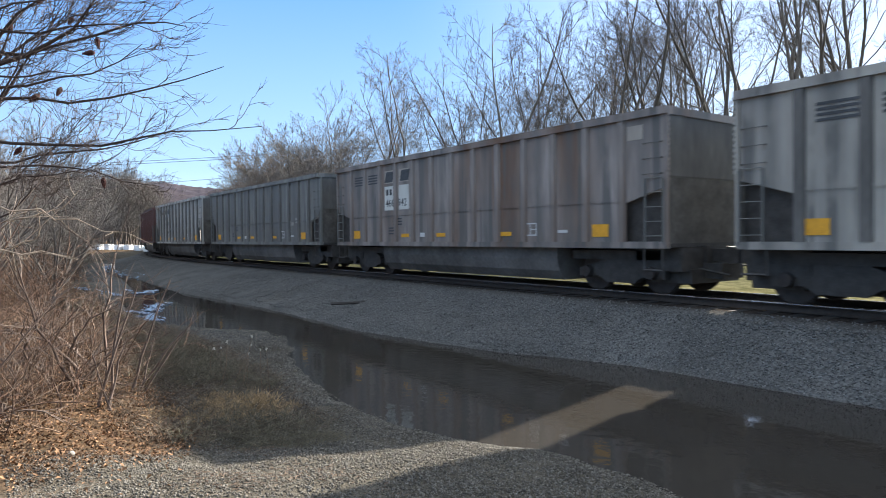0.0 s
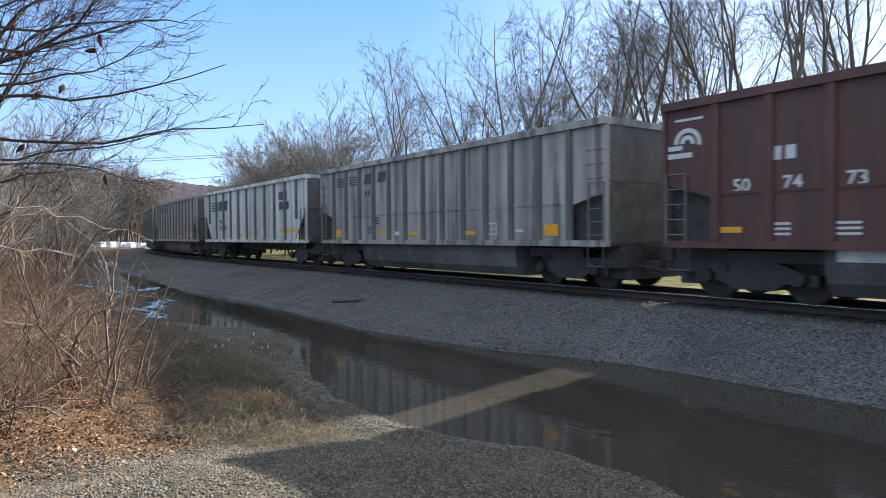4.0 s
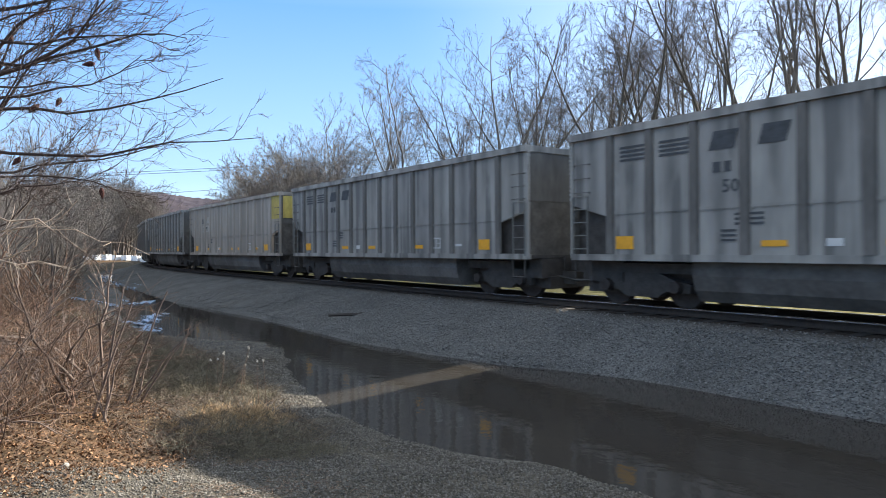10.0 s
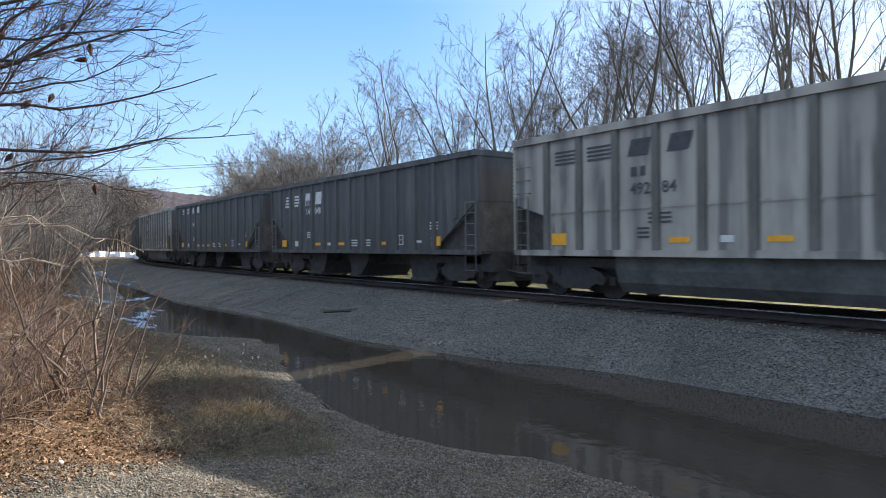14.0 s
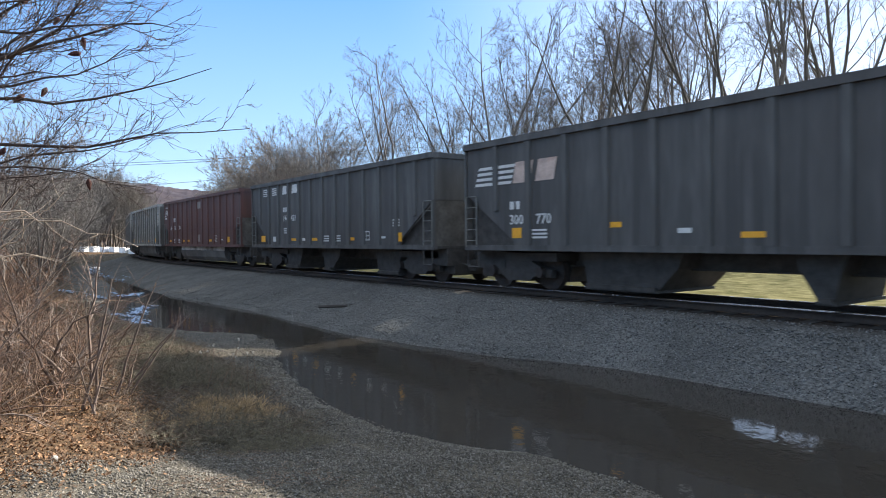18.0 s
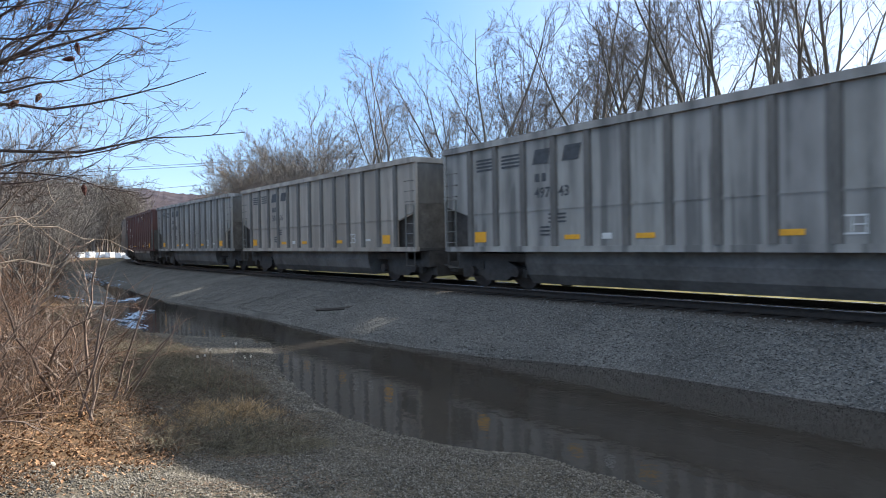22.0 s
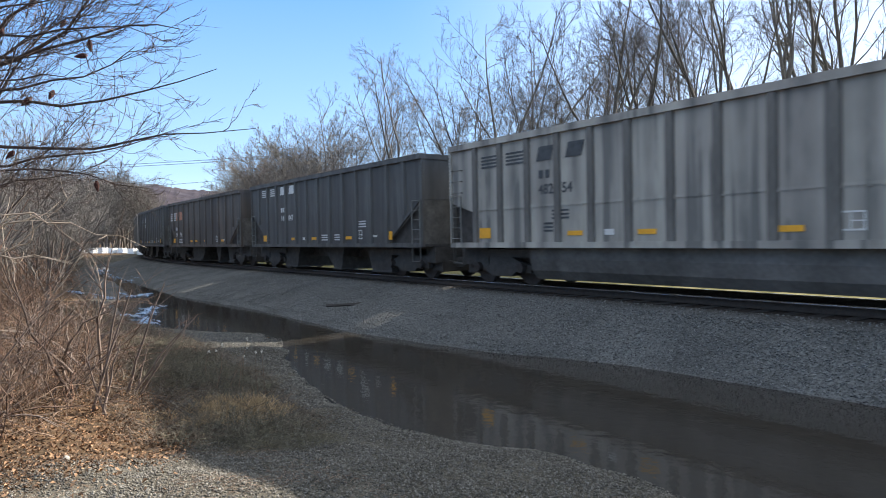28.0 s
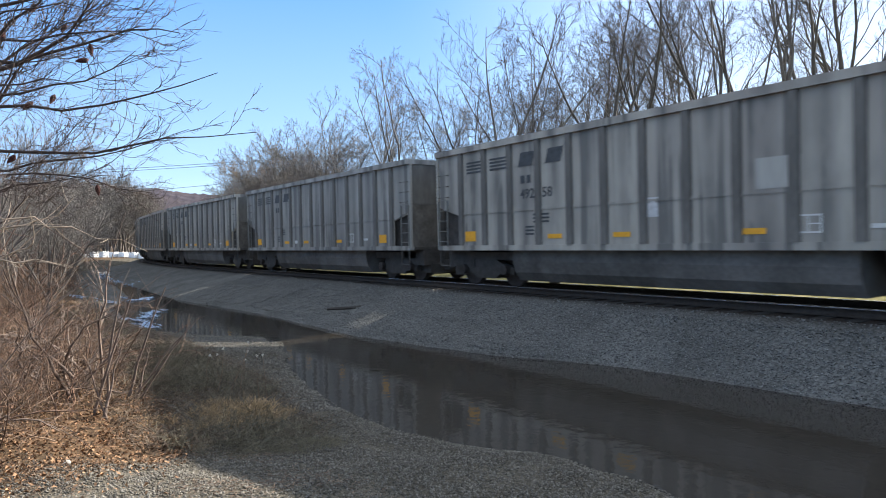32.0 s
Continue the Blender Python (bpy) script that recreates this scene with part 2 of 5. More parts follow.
def ground_surface():
    """Gravel flat, wet bank, litter, ballast shoulder and grass, each along its own strip beside the track."""
    m = bpy.data.materials.new("ground_soil")
    m.use_nodes = True
    n, l = m.node_tree.nodes, m.node_tree.links
    b = n["Principled BSDF"]
    b.inputs["Roughness"].default_value, b.inputs["Specular IOR Level"].default_value = 1.0, 0.0
    geo = n.new("ShaderNodeTexCoord")
    at = n.new("ShaderNodeAttribute")
    at.attribute_name = "strip"
    sep = n.new("ShaderNodeSeparateColor")
    l.new(at.outputs["Color"], sep.inputs[0])

    def noise_at(s, detail=5.0):
        t = n.new("ShaderNodeTexNoise")
        t.inputs["Scale"].default_value, t.inputs["Detail"].default_value = s, detail
        l.new(geo.outputs["Object"], t.inputs["Vector"])
        return t.outputs["Fac"]

    def shade(s, a, c, lo=0.35, hi=0.65):
        r = n.new("ShaderNodeMapRange")
        r.inputs[1].default_value, r.inputs[2].default_value = lo, hi
        l.new(noise_at(s), r.inputs[0])
        return blend(r.outputs[0], (*a, 1), (*c, 1))

    def blend(fac, a, c, kind="MIX"):
        x = n.new("ShaderNodeMix")
        x.data_type, x.blend_type = "RGBA", kind
        for sock, v in ((x.inputs[0], fac), (x.inputs[6], a), (x.inputs[7], c)):
            if hasattr(v, "is_linked"):
                l.new(v, sock)
            else:
                sock.default_value = v
        return x.outputs[2]

    gravel = shade(22.0, (0.062, 0.058, 0.051), (0.125, 0.118, 0.105))
    gravel = blend(1.0, gravel, shade(1.1, (0.75, 0.72, 0.68), (1.15, 1.12, 1.05)), "MULTIPLY")
    gravel = blend(1.0, gravel, shade(75.0, (0.5, 0.5, 0.5), (1.35, 1.33, 1.3), 0.38, 0.6), "MULTIPLY")
    earth = shade(7.0, (0.06, 0.045, 0.032), (0.14, 0.09, 0.055))
    grass = shade(2.2, (0.085, 0.083, 0.042), (0.175, 0.162, 0.092))
    grass = blend(1.0, grass, shade(30.0, (0.7, 0.7, 0.7), (1.25, 1.25, 1.2)), "MULTIPLY")
    ballast = shade(22.0, (0.06, 0.061, 0.06), (0.15, 0.152, 0.148))
    ballast = blend(1.0, ballast, shade(0.8, (0.8, 0.8, 0.8), (1.1, 1.1, 1.1)), "MULTIPLY")
    out = blend(sep.outputs[0], gravel, earth)
    out = blend(sep.outputs[1], out, grass)
    out = blend(sep.outputs[2], out, ballast)
    # brown track bed, darkened further: shade under the cars is painted in
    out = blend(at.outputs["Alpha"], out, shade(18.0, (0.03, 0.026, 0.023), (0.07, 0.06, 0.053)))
    l.new(out, b.inputs["Base Color"])
    bp = n.new("ShaderNodeBump")
    bp.inputs["Strength"].default_value, bp.inputs["Distance"].default_value = 0.3, 0.03
    l.new(noise_at(48.0), bp.inputs["Height"])
    l.new(bp.outputs[0], b.inputs["Normal"])
    return m


def water_surface(name, rough, strength, scale, col):
    m = bpy.data.materials.new(name)
    m.use_nodes = True
    n, l = m.node_tree.nodes, m.node_tree.links
    b = n["Principled BSDF"]
    b.inputs["Base Color"].default_value = (*col, 1)
    b.inputs["Roughness"].default_value, b.inputs["IOR"].default_value = rough, 1.33
    tc, t = n.new("ShaderNodeTexCoord"), n.new("ShaderNodeTexNoise")
    t.inputs["Scale"].default_value, t.inputs["Detail"].default_value = scale, 3.0
    l.new(tc.outputs["Object"], t.inputs["Vector"])
    bp = n.new("ShaderNodeBump")
    bp.inputs["Strength"].default_value, bp.inputs["Distance"].default_value = strength, 0.02
    l.new(t.outputs["Fac"], bp.inputs["Height"])
    l.new(bp.outputs[0], b.inputs["Normal"])
    return m


M["ground"] = ground_surface()
M["water"] = water_surface("still_brown_water", 0.045, 0.15, 4.5, (0.040, 0.036, 0.031))
# pale blue base colour stands in for sky mirrored by the ripples
M["riffle"] = water_surface("rippled_water_painted_sky", 0.25, 1.0, 9.0, (0.34, 0.46, 0.62))
M["hill"] = mat("bare_wooded_hill", (0.066, 0.06, 0.072), 1.0, spec=0.0, vary=0.3, scale=0.03, fine=0.2, tint=(0.085, 0.072, 0.08))

# ---- mesh helpers ----


class Solid:
    """Vertices and faces of one part, put together from simple solids."""

    def __init__(self):
        self.v, self.f = [], []

    def add(self, verts, faces):
        k = len(self.v)
        self.v += [tuple(p) for p in verts]
        self.f += [tuple(i + k for i in face) for face in faces]
        return self

    def box(self, x0, x1, y0, y1, z0, z1):
        return self.add(itertools.product((x0, x1), (y0, y1), (z0, z1)),
                        [(0, 1, 3, 2), (4, 6, 7, 5), (0, 4, 5, 1), (2, 3, 7, 6), (0, 2, 6, 4), (1, 5, 7, 3)])

    def prism(self, outline, y0, y1):
        """An outline in x and z, drawn out from y0 to y1."""
        n = len(outline)
        return self.add([(x, y0, z) for x, z in outline] + [(x, y1, z) for x, z in outline],
                        [tuple(range(n)), tuple(range(2 * n - 1, n - 1, -1))] + [(i, i + n, (i + 1) % n + n, (i + 1) % n) for i in range(n)])

    def prism_x(self, outline, x0, x1):
        """An outline in y and z, drawn out from x0 to x1."""
        n = len(outline)
        return self.add([(x0, y, z) for y, z in outline] + [(x1, y, z) for y, z in outline],
                        [tuple(range(n)), tuple(range(2 * n - 1, n - 1, -1))] + [(i, i + n, (i + 1) % n + n, (i + 1) % n) for i in range(n)])

    def rod(self, a, b, r, n=6, r2=None):
        a, b = Vector(a), Vector(b)
        d = (b - a).normalized()
        u = d.orthogonal().normalized()
        w = d.cross(u)
        r2 = r if r2 is None else r2
        ring = [(math.cos(2 * math.pi * i / n), math.sin(2 * math.pi * i / n)) for i in range(n)]
        vs = [a + (u * c + w * s) * r for c, s in ring] + [b + (u * c + w * s) * r2 for c, s in ring]
        return self.add(vs, [(i, (i + 1) % n, (i + 1) % n + n, i + n) for i in range(n)] + [tuple(range(n - 1, -1, -1)), tuple(range(n, 2 * n))])

    def mesh(self, name):
        me = bpy.data.meshes.new(name)
        me.from_pydata(self.v, [], self.f)
        bm = bmesh.new()
        bm.from_mesh(me)
        bmesh.ops.recalc_face_normals(bm, faces=bm.faces)
        bm.to_mesh(me)
        bm.free()
        me.materials.append(None)
        return me


def part(name, data, material, parent=None, label="", at=None):
    """Links one mesh as an object of its own, under a thing or a part."""
    me = data.mesh(name) if isinstance(data, Solid) else data
    if not me.materials:
        me.materials.append(None)
    ob = new(name, me)
    ob.material_slots[0].link = "OBJECT"
    ob.material_slots[0].material = material
    ob.parent = parent
    if at is not None:
        ob.matrix_basis = at
    return tagged(ob, label)


def tubes(lines, radii, sides=3):
    """Tapered tubes along many lines at once: lists of points and of radii. Gives a mesh's points and faces."""
    vs, fs, k = [], [], 0
    ang = np.arange(sides) * 2 * math.pi / sides
    ca, sa = np.cos(ang), np.sin(ang)
    for pts, rr in zip(lines, radii):
        pts = np.asarray(pts, float)
        n = len(pts)
        d = np.empty_like(pts)
        d[1:-1] = pts[2:] - pts[:-2]
        d[0], d[-1] = pts[1] - pts[0], pts[-1] - pts[-2]
        d /= np.linalg.norm(d, axis=1)[:, None] + 1e-9
        ref = np.array((0.0, 0.0, 1.0)) if abs(d[0][2]) < 0.8 else np.array((1.0, 0.0, 0.0))
        u = np.cross(d, ref)
        u /= np.linalg.norm(u, axis=1)[:, None] + 1e-9
        w = np.cross(d, u)
        rr = np.asarray(rr, float)[:, None, None]
        vs.append((pts[:, None, :] + (u[:, None, :] * ca[None, :, None] + w[:, None, :] * sa[None, :, None]) * rr).reshape(-1, 3))
        i, j = np.meshgrid(np.arange(n - 1), np.arange(sides), indexing="ij")
        a, b = k + i * sides + j, k + i * sides + (j + 1) % sides
        fs.append(np.stack((a, b, b + sides, a + sides), -1).reshape(-1, 4))
        k += n * sides
    return np.concatenate(vs), np.concatenate(fs)


def array_mesh(name, vs, fs, smooth=False):
    me = bpy.data.meshes.new(name)
    vs, fs = np.asarray(vs, np.float32), np.asarray(fs, np.int32)
    m = fs.shape[1]
    me.vertices.add(len(vs))
    me.vertices.foreach_set("co", vs.ravel())
    me.loops.add(fs.size)
    me.loops.foreach_set("vertex_index", fs.ravel())
    me.polygons.add(len(fs))
    me.polygons.foreach_set("loop_start", np.arange(0, fs.size, m, dtype=np.int32))
    me.polygons.foreach_set("loop_total", np.full(len(fs), m, np.int32))
    if smooth:
        me.polygons.foreach_set("use_smooth", np.ones(len(fs), bool))
    me.update(calc_edges=True)
    me.materials.append(None)
    return me

# ---- the line of the track: straight past the camera, bending away in the distance ----
TRACK_Y, BEND, RADIUS, BEND_LENGTH = 13.07, -40.0, 180.0, 100.0


def line(s):
    """The place and heading of the track at s metres along it; s is x on the straight. Returns x, y and the turn of the travel direction."""
    if s >= BEND:
        return s, TRACK_Y, 0.0
    u = BEND - s
    th = min(u, BEND_LENGTH) / RADIUS
    x, y = BEND - RADIUS * math.sin(th), TRACK_Y + RADIUS * (1 - math.cos(th))
    more = max(0.0, u - BEND_LENGTH)
    return x - more * math.cos(th), y + more * math.sin(th), -th


def beside(x, y):
    """How far a place lies from the track's middle, positive beyond it."""
    if x >= BEND:
        return y - TRACK_Y
    far = BEND - RADIUS * math.sin(BEND_LENGTH / RADIUS)
    if x > far:
        return math.hypot(x - BEND, y - TRACK_Y - RADIUS) * -1 + RADIUS if y < TRACK_Y + RADIUS else RADIUS
    th = BEND_LENGTH / RADIUS
    x0, y0 = far, TRACK_Y + RADIUS * (1 - math.cos(th))
    return (y - y0) * math.cos(th) + (x - x0) * math.sin(th)


WATER_Z = -1.10


def banks(x):
    """The stream's near and far edge, as distances from the track's middle."""
    near = np.interp(x, (-70, -44, -34, -29, -24, -20, -18, -16.6, -15.4, -13.9, -11.7, -10.1, -8.7, -6.9, -6.3, -5.3, -4, 5),
                     (-4.9, -5.5, -6.6, -8.2, -8.7, -8.5, -7.9, -6.9, -6.8, -7.3, -8.1, -8.45, -8.7, -8.6, -8.45, -7.95, -7.75, -7.4))
    far = np.interp(x, (-70, -44, -31, -22.5, -15, -12.8, -10.3, -8.8, -7.6, -4, 5), (-4.0, -4.6, -5.35, -4.8, -4.95, -4.65, -4.2, -3.55, -3.25, -3.05, -3.0))
    return float(near) + 0.12 * noise.noise(Vector((x * 1.3, 7, 0))), float(far) + 0.06 * noise.noise(Vector((x * 1.1, 9, 0)))


def height(x, y):
    d = beside(x, y)
    n, f = banks(x)
    deep = 0.28 if x > -75 else -0.1
    bar = min(1.0, max(0.0, (-11.0 - x) / 3.5))
    prof = ((-400, -0.1), (-30, -0.2), (-16, -0.38), (n - 5.5, -0.44), (n - 4.0, -0.58), (n - 2.5, -0.74 - 0.08 * bar), (n - 1.5, -0.85 - 0.08 * bar), (n - 0.6, -0.96 - 0.06 * bar), (n, WATER_Z), (n + 0.5, WATER_Z - deep), (f - 0.5, WATER_Z - deep), (f, WATER_Z), (f + 0.22, WATER_Z + 0.13),
            (-1.9, -0.27), (-1.5, -0.182), (1.75, -0.182), (4.6, -0.25), (5.2, -0.40), (6.0, -0.42), (14, -0.35), (30, 0.0), (60, 0.8), (400, 4.0))
    z = float(np.interp(d, [p[0] for p in prof], [p[1] for p in prof]))
    if n - 4.0 < d < n - 0.3:
        z -= 0.15 * math.exp(-((x + 7.4) / 1.6) ** 2) * min(1.0, (n - 0.3 - d) / 0.6, (d - n + 4.0) / 1.0)
    if abs(d) > 2.4 and not n < d < f:
        z += 0.05 * noise.noise(Vector((x * 0.35, y * 0.35, 0))) + 0.025 * noise.noise(Vector((x * 1.7, y * 1.7, 3)))
    return z


def ground():
    def steps(*spans):
        out = []
        for a, b, n in spans:
            out += list(np.linspace(a, b, n, endpoint=False))
        return out
    xs = steps((-4000, -600, 10), (-600, -180, 20), (-180, -60, 60), (-60, -20, 80), (-20, 12, 110), (12, 60, 30), (60, 600, 20), (600, 4001, 10)) + [4000]
    ys = steps((-4000, -300, 8), (-300, -20, 16), (-20, -2, 20), (-2, 12, 70), (12, 26, 50), (26, 70, 30), (70, 300, 20), (300, 4001, 12)) + [4000]
    vs = [(x, y, height(x, y)) for y in ys for x in xs]
    n = len(xs)
    fs = [(j * n + i, j * n + i + 1, (j + 1) * n + i + 1, (j + 1) * n + i) for j in range(len(ys) - 1) for i in range(n - 1)]
    me = array_mesh("ground", vs, fs, smooth=True)
    col = me.color_attributes.new("strip", "FLOAT_COLOR", "POINT")
    data = []
    for x, y, z in vs:
        d = beside(x, y)
        brush = np.clip((-9.9 - d) / 0.5, 0, 1) * np.clip((-6.4 - 0.9 * (y - 1.1) - x) / 0.5 + 0.5 * noise.noise(Vector((x * 2, y * 2, 0))), 0, 1)
        mud = np.clip((-8.7 - d) / 0.7, 0, 1) * np.clip((-9.5 - x) / 1.5 + noise.noise(Vector((x, y, 5))), 0, 1) * 0.8
        wet = float(np.clip((-13.5 - x) / 2.0, 0, 1) * np.clip((9.0 + d + 0.06 * (x + 13.5)) / 1.0 + 1.0, 0, 1))
        # alpha: the track bed strip that carries the painted shade
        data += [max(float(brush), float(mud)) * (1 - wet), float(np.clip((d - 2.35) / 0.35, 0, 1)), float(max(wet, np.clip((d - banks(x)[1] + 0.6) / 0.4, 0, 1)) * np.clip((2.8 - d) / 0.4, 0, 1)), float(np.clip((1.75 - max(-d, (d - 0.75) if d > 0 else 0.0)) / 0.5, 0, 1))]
    col.data.foreach_set("color", data)
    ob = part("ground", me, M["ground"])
    return tagged(ob, "gravel flat, leaf-strewn bank and dry grass verge", "ground", kind="structure")


ground()


def stream():
    vs, fs = [], []
    ss = list(np.arange(-72, 60, 2.0))
    for s in ss:
        x, y, th = line(s)
        nx, ny = -math.sin(th), math.cos(th)
        n, f = banks(x)
        for d in np.linspace(n - 0.7, f + 0.5, 5):
            vs.append((x + nx * d, y + ny * d, WATER_Z))
    k = 5
    for i in range(len(ss) - 1):
        for j in range(k - 1):
            fs.append((i * k + j, i * k + j + 1, (i + 1) * k + j + 1, (i + 1) * k + j))
    return tagged(part("water", array_mesh("water", vs, fs), M["water"]), "still dark brown stream beside the railway bank", "stream", kind="structure")


stream()


def sweep(outline, s0, s1, step, d0=0.0):
    """An outline across the track (offset and height), swept along it."""
    vs, fs, n = [], [], len(outline)
    ss = list(np.arange(s0, s1 + 0.01, step))
    for s in ss:
        x, y, th = line(s)
        nx, ny = -math.sin(th), math.cos(th)
        vs += [(x + nx * (d + d0), y + ny * (d + d0), z) for d, z in outline]
    for i in range(len(ss) - 1):
        fs += [(i * n + j, i * n + (j + 1) % n, (i + 1) * n + (j + 1) % n, (i + 1) * n + j) for j in range(n)]
    return vs, fs


def track():
    base = [(-0.07, -0.165), (0.07, -0.165), (0.07, -0.155), (0.012, -0.13), (0.012, -0.05), (0.037, -0.04), (0.037, -0.008), (0.033, -0.004), (-0.033, -0.004), (-0.037, -0.008), (-0.037, -0.04), (-0.012, -0.05), (-0.012, -0.13), (-0.07, -0.155)]
    head = [(-0.038, -0.018), (0.038, -0.018), (0.038, -0.011), (0.030, -0.003), (0.014, 0.0), (-0.014, 0.0), (-0.030, -0.003), (-0.038, -0.011)]
    for side in (-0.755, 0.755):
        rail = tagged(new("rail"), "worn steel rail with a bright polished head", "rail", "running rails", "structure")
        part("rail_web", array_mesh("rail_web", *sweep(base, -640, 640, 8.0, side)), M["rail_rust"], rail)
        part("rail_head", array_mesh("rail_head", *sweep(head, -640, 640, 8.0, side)), M["rail_steel"], rail, "polished rail head")
    bed = tagged(new("sleepers"), "dark creosoted timber sleepers bedded in ballast", "sleepers", kind="structure")
    tie = Solid().box(-0.115, 0.115, -1.3, 1.3, -0.34, -0.17).mesh("sleeper")
    rest = Solid()
    r = random.Random(4)
    for i in range(-1160, 1160):
        s = i * 0.53 + r.uniform(-0.03, 0.03)
        x, y, th = line(s)
        m = pose(x, y + r.uniform(-0.04, 0.04), r.uniform(-0.008, 0.004), 0, 0, math.degrees(th) + r.uniform(-0.8, 0.8))
        if -130 < i < 60:
            part("sleeper", tie, M["tie"], bed, at=m)
        else:
            rest.add([m @ Vector(p) for p in itertools.product((-0.115, 0.115), (-1.3, 1.3), (-0.34, -0.17))],
                     [(0, 1, 3, 2), (4, 6, 7, 5), (0, 4, 5, 1), (2, 3, 7, 6), (0, 2, 6, 4), (1, 5, 7, 3)])
    me = array_mesh("sleeper_row", rest.v, rest.f)
    tagged(part("sleeper_row", me, M["tie"], bed), kind="stuff")


track()

# ---- the train ----
CAR_PITCH, HALF, WIDE, TOP, SILL = 16.06, 7.28, 1.60, 3.87, 1.05


@functools.lru_cache(None)
def lettering(text, size, bold=0.0):
    """Raised letters of the built-in font as a mesh, on the x-z plane, facing -y."""
    cu = bpy.data.curves.new("lettering", "FONT")
    cu.body, cu.size, cu.extrude, cu.offset, cu.resolution_u = text, size, 0.002, bold, 2
    ob = bpy.data.objects.new("lettering", cu)
    scene.collection.objects.link(ob)
    me = bpy.data.meshes.new_from_object(ob.evaluated_get(bpy.context.evaluated_depsgraph_get()))
    bpy.data.objects.remove(ob)
    me.transform(pose(0, 0, 0, 90))
    me.materials.clear()
    me.materials.append(None)
    return me


@functools.lru_cache(None)
def plate(w, h, slant=0.0):
    """A thin plate w wide and h high, standing on its lower edge's middle."""
    return Solid().prism([(-w / 2, 0), (w / 2, 0), (w / 2 + slant, h), (-w / 2 + slant, h)], -0.006, 0.0).mesh("plate")


@functools.lru_cache(None)
def side_mesh(kind, s):
    """The side sheet, with its corners cut away over the end platforms. s: -1 near side, 1 far side."""
    cut, low, high = {"gon": (1.12, 1.95, 2.28), "hopper": (1.9, 1.25, 2.55), "top_gon": (1.25, 1.15, 2.55)}[kind]
    h = HALF
    o = [(-h + cut, SILL + 0.1), (h - cut, SILL + 0.1), (h - cut, low), (h, high), (h, TOP), (-h, TOP), (-h, high), (-h + cut, low)]
    y = s * WIDE
    return Solid().prism(o, y - s * 0.07, y - s * 0.02).mesh("side_sheet")


@functools.lru_cache(None)
def rib_mesh(s, z0, z1, w=0.21, d=0.07):
    y = s * (WIDE - 0.02)
    o = [(-w / 2, y), (-w * 0.36, y + s * d), (w * 0.36, y + s * d), (w / 2, y)]
    return Solid().add([(x, yy, z) for z in (z0, z1) for x, yy in o], [(0, 1, 2, 3), (7, 6, 5, 4), (0, 4, 5, 1), (1, 5, 6, 2), (2, 6, 7, 3), (3, 7, 4, 0)]).mesh("rib")


